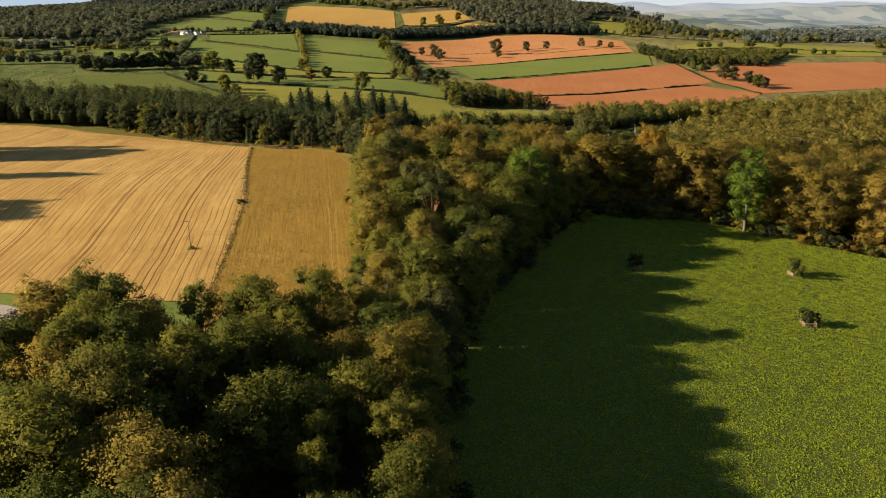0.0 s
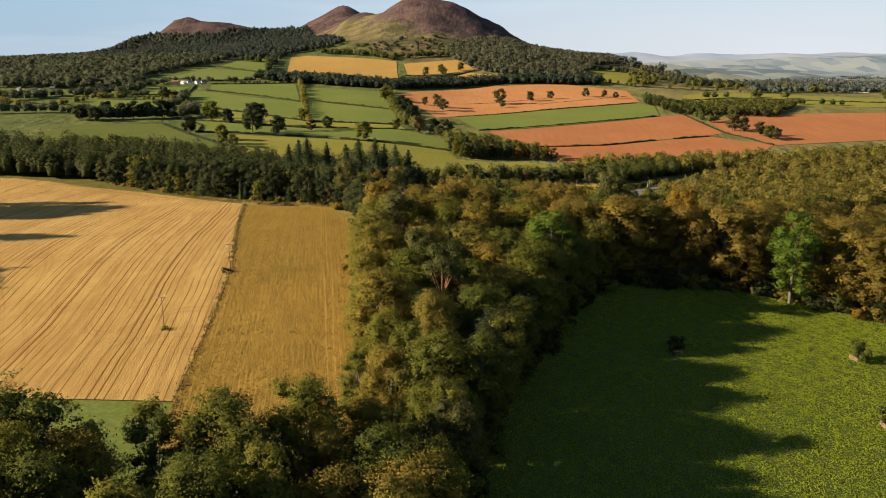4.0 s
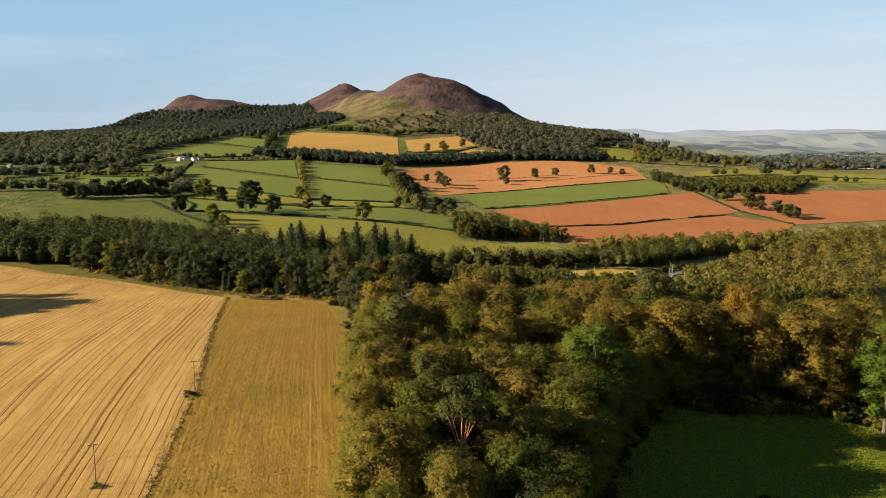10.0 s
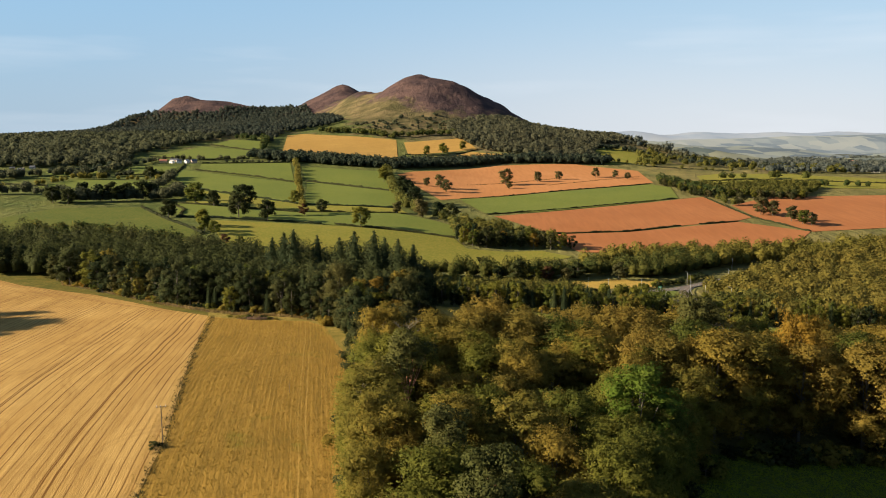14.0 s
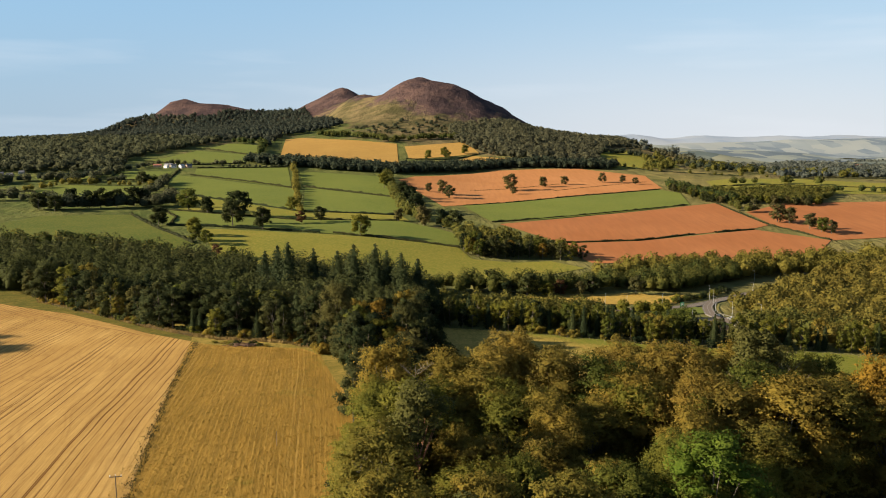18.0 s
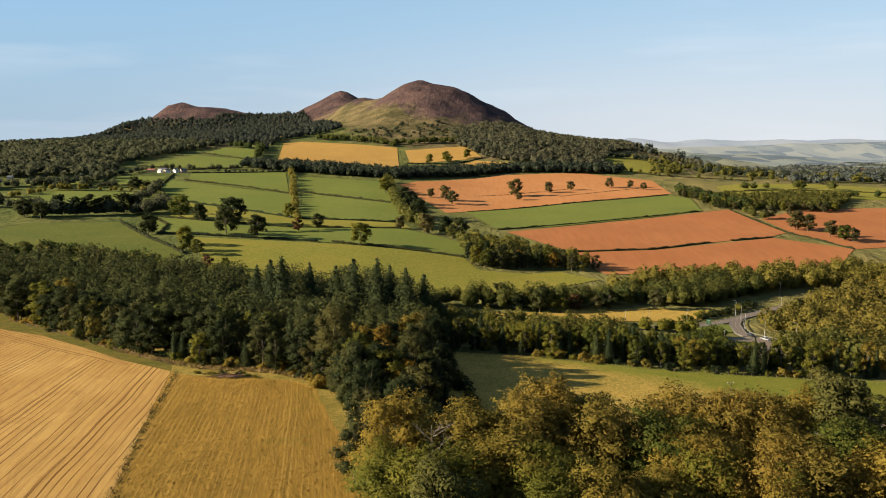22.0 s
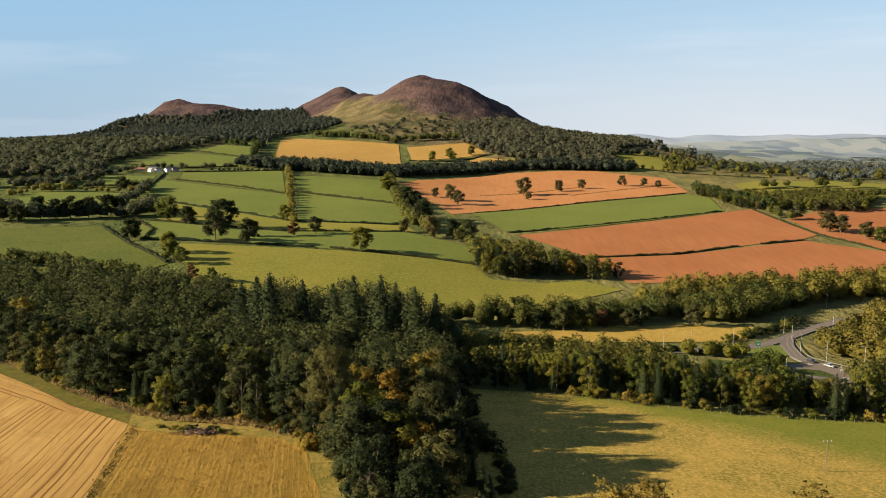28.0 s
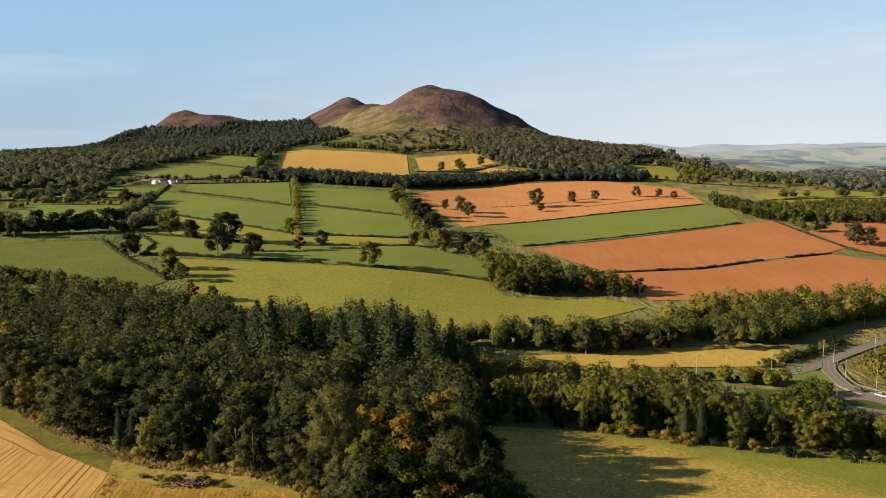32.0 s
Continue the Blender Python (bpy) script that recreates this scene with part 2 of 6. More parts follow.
M_TRACK = plain("gravel_track", (0.16, 0.13, 0.10), (0.24, 0.20, 0.16), 1.2, 0.95, 0.03)
M_BARK = plain("grey_bark", (0.06, 0.05, 0.036), (0.12, 0.10, 0.075), 3.0, 0.9, 0.08)
M_PINEBARK = plain("red_pine_bark", (0.19, 0.085, 0.045), (0.29, 0.14, 0.075), 2.0, 0.9, 0.08)
L_OLIVE = leaves("autumn_olive_leaves", (0.124, 0.111, 0.021), (0.190, 0.140, 0.025), (0.243, 0.158, 0.030))
L_BRONZE = leaves("bronze_beech_leaves", (0.144, 0.114, 0.023), (0.204, 0.144, 0.028), (0.254, 0.163, 0.033))
L_GREEN = leaves("dull_green_leaves", (0.063, 0.078, 0.015), (0.128, 0.122, 0.019), (0.166, 0.139, 0.024))
L_DARK = leaves("dark_green_leaves", (0.016, 0.026, 0.011), (0.045, 0.052, 0.017), (0.063, 0.063, 0.022))
L_DEEP = leaves("shady_wood_leaves", (0.032, 0.043, 0.017), (0.081, 0.077, 0.024), (0.107, 0.091, 0.029))
L_BRIGHT = leaves("fresh_green_leaves", (0.069, 0.111, 0.013), (0.095, 0.130, 0.019), (0.147, 0.154, 0.029))
L_GOLD = leaves("golden_leaves", (0.150, 0.098, 0.016), (0.200, 0.122, 0.018), (0.240, 0.140, 0.020))
L_CONIFER = leaves("conifer_needles", (0.021, 0.031, 0.013), (0.039, 0.049, 0.018), (0.054, 0.063, 0.027), 0.4)
L_PINE = leaves("pine_needles", (0.050, 0.056, 0.016), (0.084, 0.080, 0.022), (0.105, 0.094, 0.028), 0.4)
L_LONE = leaves("hedgerow_leaves", (0.060, 0.062, 0.024), (0.112, 0.094, 0.034), (0.136, 0.108, 0.036))
L_RUST = leaves("rusty_leaves", (0.072, 0.037, 0.015), (0.090, 0.050, 0.026), (0.118, 0.065, 0.032))
L_HEDGE = leaves("hedge_leaves", (0.023, 0.033, 0.017), (0.046, 0.048, 0.019), (0.098, 0.065, 0.026))
L_FAR = leaves("distant_wood_leaves", (0.037, 0.056, 0.017), (0.142, 0.124, 0.025), (0.176, 0.135, 0.028), 0.5, 0.11)
L_AUTUMN = leaves("mixed_autumn_leaves", (0.040, 0.058, 0.016), (0.172, 0.136, 0.028), (0.225, 0.150, 0.030), 0.5, 0.12)
# the next four leaf colours are greyed and lifted to paint in distance haze
L_FARDARK = leaves("haze_paled_dark_leaves", (0.034, 0.046, 0.030), (0.074, 0.078, 0.040), (0.098, 0.090, 0.044), 0.5, 0.03)
# valley leaves carry the most haze in their base colour, pale blue-grey green
L_HAZE = leaves("haze_paled_valley_leaves", (0.070, 0.084, 0.072), (0.112, 0.120, 0.092), (0.135, 0.134, 0.098), 0.5, 0.02)
L_FLANK = leaves("haze_paled_hillside_leaves", (0.046, 0.055, 0.035), (0.089, 0.088, 0.050), (0.112, 0.099, 0.054), 0.5, 0.018)
L_FARPINE = leaves("haze_paled_pine_needles", (0.034, 0.044, 0.034), (0.082, 0.076, 0.046), (0.100, 0.088, 0.050), 0.4, 0.009)


# ---- the lie of the land ----
# Height of the land: a coarse grid of levels (metres), smoothed, with the hills on top.
GX = (-1600, -600, -200, -60, 60, 200, 600, 1600)
GROUND = (
    (-600, (6, 6, 6, 5, -4, -10, -14, -16)),
    (100, (6, 6, 6, 5, -4, -9, -14, -16)),
    (220, (4, 4, 5, 5, 0, -10, -15, -18)),
    (290, (8, 9, 10, 9, 2, -9, -15, -18)),
    (410, (2, 2, 3, 4, -1, -8, -14, -18)),
    (510, (-2, -3, -4, -5, -9, -13, -16, -18)),
    (610, (0, -2, -6, -12, -16, -17, -17, -18)),
    (730, (10, 8, 4, -2, -13, -15, -16, -17)),
    (860, (18, 14, 8, 4, 0, -2, -6, -12)),
    (1000, (26, 22, 15, 13, 8, 9, 6, -6)),
    (1250, (44, 44, 38, 33, 26, 26, 24, 4)),
    (1420, (48, 60, 54, 47, 45, 47, 27, 4)))
UPLAND = (
    (1620, (48, 76, 82, 84, 84, 84, 24, 0)),
    (1900, (48, 90, 112, 116, 112, 104, 20, -4)),
    (2500, (50, 110, 112, 108, 90, 70, 12, -4)),
    (3400, (50, 80, 80, 60, 40, 20, 8, 0)),
    (5200, (52, 60, 60, 40, 20, 10, 10, 10)))


def cubic(a, b, c, d, t):
    return b + 0.5 * t * (c - a + t * (2 * a - 5 * b + 4 * c - d + t * (3 * (b - c) + d - a)))


def knots(table, v):
    """The interval of table that holds v, and how far along it v lies."""
    i = 0
    while i < len(table) - 2 and v > table[i + 1]:
        i += 1
    return i, min(1.0, max(0.0, (v - table[i]) / (table[i + 1] - table[i])))


LEVELS = GROUND + UPLAND
GY = [row[0] for row in LEVELS]


def dome(x, y, cx, cy, sx, sy, power=2.0):
    r = math.hypot((x - cx) / sx, (y - cy) / sy)
    return math.exp(-r ** power)


def height(x, y):
    j, v = knots(GY, y)
    i, u = knots(GX, x)
    ys = [min(len(GY) - 1, max(0, j + k)) for k in (-1, 0, 1, 2)]
    xs = [min(len(GX) - 1, max(0, i + k)) for k in (-1, 0, 1, 2)]
    z = cubic(*(cubic(*(LEVELS[a][1][b] for b in xs), u) for a in ys), v)
    z += 118 * dome(x, y, -40, 2184, 171, 250, 2.1)      # the nearest and largest hill
    z += 13 * dome(x, y, -81, 2184, 51, 100, 3.2)
    z += 30 * dome(x, y, 106, 2184, 119, 200, 3.2)
    z += 29 * dome(x, y, 271, 2250, 152, 200, 3.2)
    z += 21 * dome(x, y, 455, 1790, 125, 190, 2.4)       # the skirt towards the valley
    z += 74 * dome(x, y, -236, 2420, 93, 220)            # the saddle
    z += 150 * dome(x, y, -338, 2783, 160, 240, 1.5)     # the middle hill
    z += 54 * dome(x, y, -976, 2960, 58, 200, 2.6)       # the low western hill and its long shoulder
    z += 80 * dome(x, y, -846, 2960, 187, 300)
    z += 22 * dome(x, y, -1068, 2800, 45, 380, 3.2)
    z += 29 * dome(x, y, -704, 2800, 338, 250, 2.1)
    z += 22 * dome(x, y, -900, 2920, 330, 260, 3.0)
    z += 16 * dome(x, y, -1110, 2840, 70, 200)
    z += 16 * dome(x, y, -915, 2940, 48, 180)
    z += 12 * dome(x, y, -640, 2820, 90, 220)
    if z > 100 and y > 1650:                             # gullies and knolls
        rough = math.sin(x * 0.047 + 2.1 * math.sin(y * 0.011)) * math.sin(y * 0.021 + x * 0.013) + 0.5 * math.sin(x * 0.11 + y * 0.05) * math.sin(y * 0.07 - x * 0.03)
        z += 2.6 * rough * min(1.0, (z - 100) / 40)
    return z


def mesh_of(name, verts, faces, mat, smooth=False, normals=None):
    me = bpy.data.meshes.new(name)
    me.from_pydata([tuple(v) for v in verts], [], [tuple(f) for f in faces])
    me.materials.append(mat)
    if normals is not None:
        me.shade_smooth()
        me.normals_split_custom_set_from_vertices(normals.tolist())
    if smooth:
        me.shade_smooth()
    return me


def part(name, bm, material, parent, label=""):
    """Links a bmesh as one mesh object under a thing."""
    me = bpy.data.meshes.new(name)
    bm.to_mesh(me)
    bm.free()
    me.materials.append(material)
    ob = new(name, me)
    ob.parent = parent
    return tagged(ob, label) if label else ob


def thing(name, x, y, label, category, group="", turn=0.0, z=None, size=1.0):
    ob = new(name)
    ob.empty_display_size = 0.5
    ob.location = (x, y, height(x, y) if z is None else z)
    ob.rotation_euler = (0, 0, radians(turn))
    ob.scale = (size, size, size)
    return tagged(ob, label, category, group)


def inside(x, y, poly):
    n, hit = len(poly), False
    for i in range(n):
        (ax, ay), (bx, by) = poly[i], poly[i - 1]
        if (ay > y) != (by > y) and x < ax + (y - ay) * (bx - ax) / (by - ay):
            hit = not hit
    return hit


def grade(stops, steps):
    out = []
    for (a, b), s in zip(zip(stops, stops[1:]), steps):
        k = max(1, round((b - a) / s))
        out += [a + (b - a) * i / k for i in range(k)]
    return out + [stops[-1]]


def land_sheet():
    xs = grade((-4200, -1500, -700, -300, 300, 700, 1500, 4200), (130, 40, 20, 12, 20, 40, 130))
    ys = grade((-2500, -400, 60, 700, 1500, 2100, 3300, 4880), (150, 30, 12, 16, 22, 30, 120))
    verts = [(x, y, height(x, y)) for y in ys for x in xs]
    w = len(xs)
    faces = [(j * w + i, j * w + i + 1, j * w + w + i + 1, j * w + w + i) for j in range(len(ys) - 1) for i in range(w - 1)]
    return verts, faces


HEATHER = Nodes("hill_and_rough_land", 1.0, 0.02)
geo_p = HEATHER.place()
sep = HEATHER.node("SeparateXYZ")
HEATHER.link(geo_p, sep.inputs[0])
patchy = HEATHER.noise(geo_p, 0.006, 6, 0.62)
blot = HEATHER.noise(geo_p, 0.022, 6, 0.65)
tuft = HEATHER.noise(geo_p, 0.35, 4, 0.7)
blot_f = HEATHER.ramp(blot, ((0.35, (0, 0, 0)), (0.65, (1, 1, 1))))
low_west = HEATHER.mix(blot_f, (0.050, 0.066, 0.018), (0.088, 0.092, 0.028))
low_east = HEATHER.mix(blot_f, (0.078, 0.078, 0.026), (0.145, 0.118, 0.044))
moor = HEATHER.mix(HEATHER.ramp(blot, ((0.38, (0, 0, 0)), (0.62, (1, 1, 1)))), (0.032, 0.022, 0.025), (0.074, 0.046, 0.041))
bent = HEATHER.mix(HEATHER.ramp(blot, ((0.4, (0, 0, 0)), (0.6, (1, 1, 1)))), (0.048, 0.044, 0.019), (0.112, 0.086, 0.042))
fret = HEATHER.noise(HEATHER.place(25, (1.0, 0.45, 1.0)), 0.035, 6, 0.7, 0.6)
lvl = HEATHER.math("ADD", HEATHER.math("ADD", sep.outputs["Z"], HEATHER.math("MULTIPLY", patchy, 130)), HEATHER.math("MULTIPLY", HEATHER.math("SUBTRACT", fret, 0.36), 130))


def lean(a, b, to_a, to_b):
    n = HEATHER.node("MapRange")
    for k, v in zip(("From Min", "From Max", "To Min", "To Max"), (a, b, to_a, to_b)):
        n.inputs[k].default_value = v
    HEATHER.link(sep.outputs["X"], n.inputs["Value"])
    return n.outputs[0]


# grass climbs highest on the western side of the large hill
lvl = HEATHER.math("ADD", lvl, HEATHER.math("ADD", lean(-220, 90, -44, 26), lean(-420, -280, 48, 0)))
f_bent = HEATHER.ramp(HEATHER.math("DIVIDE", lvl, 400), ((0.36, (0, 0, 0)), (0.41, (1, 1, 1))))
f_moor = HEATHER.ramp(HEATHER.math("DIVIDE", lvl, 400), ((0.56, (0, 0, 0)), (0.63, (1, 1, 1))))
low = HEATHER.mix(lean(-120, 240, 0.0, 1.0), low_west, low_east)
ground_col = HEATHER.mix(f_moor, HEATHER.mix(f_bent, low, bent), moor)
HEATHER.base(HEATHER.mix(HEATHER.ramp(tuft, ((0.4, (0, 0, 0)), (0.8, (0.231, 0.231, 0.231)))), ground_col, (0.066, 0.053, 0.020)))
HEATHER.bump(HEATHER.math("ADD", blot, HEATHER.math("MULTIPLY", fret, 0.6)), 0.9, 9.0)
ground = new("ground", mesh_of("ground", *land_sheet(), HEATHER.mat, True))
tagged(ground, "rolling grassy farmland rising to heather-covered hills", "ground", kind="structure")


def field(name, corners, mat, label, step=12.0, lift=0.35, category="field"):
    """A sheet of land with straight sides laid on the ground; corners run round the outline."""
    area = sum(a[0] * b[1] - b[0] * a[1] for a, b in zip(corners, corners[1:] + corners[:1]))
    if area < 0:
        corners = corners[::-1]
    x0, x1 = min(c[0] for c in corners), max(c[0] for c in corners)
    y0, y1 = min(c[1] for c in corners), max(c[1] for c in corners)
    nx, ny = max(1, math.ceil((x1 - x0) / step)), max(1, math.ceil((y1 - y0) / step))
    bm = bmesh.new()
    g = [[bm.verts.new((x0 + (x1 - x0) * i / nx, y0 + (y1 - y0) * j / ny, 0)) for i in range(nx + 1)] for j in range(ny + 1)]
    for j in range(ny):
        for i in range(nx):
            bm.faces.new((g[j][i], g[j][i + 1], g[j + 1][i + 1], g[j + 1][i]))
    for (ax, ay), (bx, by) in zip(corners, corners[1:] + corners[:1]):
        bmesh.ops.bisect_plane(bm, geom=bm.verts[:] + bm.edges[:] + bm.faces[:], plane_co=(ax, ay, 0), plane_no=(by - ay, ax - bx, 0))
    gone = [f for f in bm.faces if not inside(*f.calc_center_median()[:2], corners)]
    bmesh.ops.delete(bm, geom=gone, context="FACES")
    for v in bm.verts:
        v.co.z = height(v.co.x, v.co.y) + lift
    me = bpy.data.meshes.new(name)
    bm.to_mesh(me)
    bm.free()
    me.materials.append(mat)
    me.shade_smooth()
    return tagged(new(name, me), label, category, kind="structure")


field("field", [(-400, 560), (-400, 600), (-262, 590), (-190, 560), (-112, 446), (-84, 424), (-95, 415), (-122, 436), (-180, 480), (-240, 515), (-300, 550)], M_VERGE, "rough grass headland along the wood", 6, 0.16)
field("field", [(-225, 560), (-212, 531), (-188, 512), (-160, 486), (-128, 455), (-100, 431), (-96, 418), (-44, 392), (-10, 280), (-8, 300), (-30, 404), (-60, 436), (-110, 470), (-170, 530)], M_ROUGH, "tall dry golden grass along the wood", 6, 0.24)
field("track", [(-190, 192), (-130, 186), (-100, 180), (-84, 172), (-70, 158), (-73, 155), (-88, 168), (-104, 175), (-130, 181), (-190, 187)], M_TRACK, "pale gravel farm track beside the wood", 6, 0.2, "track")
field("field", [(-190, 60), (-30, 60), (-30, 104), (-46, 164), (-50, 188), (-190, 205)], M_GREEN, "green grass below the stubble", 9, 0.1)
field("field", [(-400, 566), (-345, 565), (-297, 560), (-262, 544), (-232, 521), (-204, 505), (-178, 491), (-149, 466), (-122, 440), (-97, 421), (-62, 276), (-50, 184), (-80, 184), (-150, 196), (-400, 250)], M_STUBBLE, "pale gold stubble field with straw rows", 9)
field("field", [(-262, 543), (-232, 521), (-204, 505), (-178, 491), (-149, 466), (-122, 440), (-113, 428), (-141, 448), (-176, 473), (-207, 487), (-262, 520)], M_HEADLAND, "stubble headland turned along the edge", 7, 0.42)
field("field", [(-96.5, 420), (-86, 414), (-52, 410), (-44, 401), (-34, 368), (-5, 300), (-4, 190), (-30, 164), (-46, 164)], M_WEEDY, "weedy ochre stubble field in rows", 9, 0.3)
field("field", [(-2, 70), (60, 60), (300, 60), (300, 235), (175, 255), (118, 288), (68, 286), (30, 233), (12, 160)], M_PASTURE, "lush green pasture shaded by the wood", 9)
field("field", [(-20, 470), (40, 466), (84, 452), (160, 447), (260, 430), (260, 350), (90, 342), (20, 345), (-14, 380)], M_GRAZE, "dry yellow-green grazing field", 9)
field("field", [(-373, 832), (-297, 852), (-241, 768), (-188, 704), (-203, 670), (-400, 660)], M_RISE, "green pasture on a low rise")
field("field", [(-205, 771), (-143, 769), (-84, 766), (-17, 760), (15, 754), (32, 690), (40, 660), (4, 625), (-150, 640)], M_MEADOW, "broad yellow-green meadow", 12, 0.32)
field("field", [(-290, 900), (-192, 853), (-38, 860), (16, 808), (17, 764), (-17, 762), (-86, 770), (-205, 785), (-262, 810)], M_GREEN, "green field with a lone tree", 12, 0.38)
field("field", [(-357, 1232), (-230, 1265), (-188, 1080), (-340, 1165)], M_GREEN, "green sheep pasture between hedges")
field("field", [(-364, 1165), (-183, 1074), (-148, 905), (-290, 1000), (-352, 1096)], M_GREEN, "green pasture between hedges")
field("field", [(-205, 1225), (-74, 1200), (-52, 1023), (-176, 1093)], M_GREEN, "green pasture between hedges")
field("field", [(-173, 1088), (-52, 1018), (-38, 905), (-142, 904)], M_GREEN, "green pasture between hedges")
field("field", [(-286, 1000), (-150, 910), (-40, 892), (-30, 862), (-140, 845), (-270, 900)], M_MEADOW, "yellow-green strip of pasture")
field("field", [(-455, 1296), (-426, 1450), (-326, 1412), (-303, 1300)], M_GREEN, "green pasture above the farm")
field("field", [(-417, 1480), (-403, 1564), (-320, 1534), (-324, 1420)], M_GREEN, "green hillside pasture")
field("field", [(-432, 1107), (-451, 1187), (-380, 1196), (-362, 1116)], M_GREEN, "green paddock below the farm")
field("field", [(-480, 1000), (-466, 1062), (-360, 1066), (-331, 960), (-437, 942)], M_GREEN, "green pasture between hedges")
field("field", [(-535, 1120), (-468, 1184), (-445, 1105), (-500, 1080)], M_GREEN, "small green paddock")
field("field", [(-262, 1345), (-308, 1632), (-280, 1660), (-83, 1571), (-70, 1393), (-127, 1340)], M_FARSTUB, "golden stubble field at the hill foot", 14, 0.6)
field("field", [(-67, 1548), (50, 1592), (72, 1493), (-54, 1440)], M_FARSTUB, "small golden stubble field", 14, 0.6)
field("field", [(-7, 1391), (59, 1474), (118, 1446), (28, 1380)], M_FARSTUB, "golden stubble corner", 14, 0.6)
field("field", [(-58, 1175), (-38, 1219), (94, 1334), (225, 1355), (316, 1284), (302, 1147), (33, 993), (3, 972)], M_RED, "bare red-brown ploughed field", 12, 0.4)
field("field", [(26, 984), (295, 1132), (312, 1100), (291, 1000), (105, 895), (50, 879)], M_GREEN, "green strip field between ploughland", 12, 0.55)
field("field", [(58, 863), (105, 890), (325, 1013), (330, 880), (305, 859), (180, 809), (104, 795)], M_REDDEEP, "bare red ploughed field", 12, 0.4)
field("field", [(100, 789), (180, 803), (306, 855), (360, 815), (300, 735), (121, 722)], M_REDDEEP, "bare red ploughed field with a hedge", 12, 0.4)
field("field", [(338, 955), (407, 1016), (620, 1060), (640, 900), (500, 850), (362, 815), (335, 880)], M_REDDEEP, "bare red ploughed field", 12, 0.4)
field("field", [(365, 1110), (389, 1225), (434, 1256), (552, 1268), (700, 1215), (680, 1120), (536, 1105)], M_MEADOW, "pale green field past the shelter belt", 12)
field("field", [(291, 1510), (345, 1610), (440, 1560), (412, 1417), (326, 1374), (283, 1350)], M_MEADOW, "yellow-green grazing on the hill skirt", 14, 0.5)
field("field", [(425, 1650), (450, 1770), (540, 1800), (620, 1700), (560, 1580), (500, 1570)], M_MEADOW, "yellow-green grazing on the valley side", 14, 0.5)
field("field", [(20, 588), (48, 594), (122, 614), (158, 608), (140, 575), (53, 566)], M_HAY, "golden hay field beside the road", 9)
field("field", [(12, 745), (26, 716), (60, 716), (88, 726), (112, 704), (60, 660), (10, 640)], M_MEADOW, "bright rough grass hollow", 9, 0.4)


# ---- trees ----
def cards(points, normals, size, rng, flat=0.55, slim=0.72):
    """Sprays of leaves: a leafy tip of about the given size at each point, facing roughly along its normal."""
    n = len(points)
    nrm = normals + rng.normal(0, flat, (n, 3))
    nrm /= np.linalg.norm(nrm, axis=1)[:, None] + 1e-9
    ref = rng.normal(0, 1, (n, 3))
    u = np.cross(nrm, ref)
    u /= np.linalg.norm(u, axis=1)[:, None] + 1e-9
    v = np.cross(nrm, u)
    s = size * rng.uniform(0.6, 1.4, (n, 1))
    a = points + u * s * 0.75
    b = points - u * s * rng.uniform(0.25, 0.5, (n, 1)) + v * s * 0.62 * slim
    c = points - u * s * rng.uniform(0.25, 0.5, (n, 1)) - v * s * 0.62 * slim
    return np.stack((a, b, c), 1).reshape(-1, 3), np.arange(3 * n).reshape(-1, 3)


def soft(normals, rng, spread=0.34, lift=0.15):
    """Shading normals of sprays: each turned a little at random, the same at its three corners."""
    n = normals + rng.normal(0, spread, normals.shape) + np.array((0, 0, lift))
    n /= np.linalg.norm(n, axis=1)[:, None] + 1e-9
    return np.repeat(n, 3, axis=0)


def lobes_of(rng, tall, wide, base, count, top=0.75):
    """Centres and radii of the rounded masses that make up a crown."""
    mid, half = (base + tall) / 2, (tall - base) / 2
    out = []
    for i in range(count):
        f = (i + 0.5) / count
        h = -0.85 + 1.62 * f
        ring = wide * math.sqrt(max(0.04, 1 - abs(h) ** 2.4)) * rng.uniform(0.35, 1.0)
        a = i * 2.4 + rng.uniform(-0.5, 0.5)
        r = wide * rng.uniform(0.22, 0.52) * (1.0 - 0.15 * max(0, h))
        out.append((ring * math.cos(a), ring * math.sin(a), min(mid + half * h, tall - r * top), r))
    out.append((0, 0, tall - wide * 0.38, wide * 0.38))
    return np.array(out)


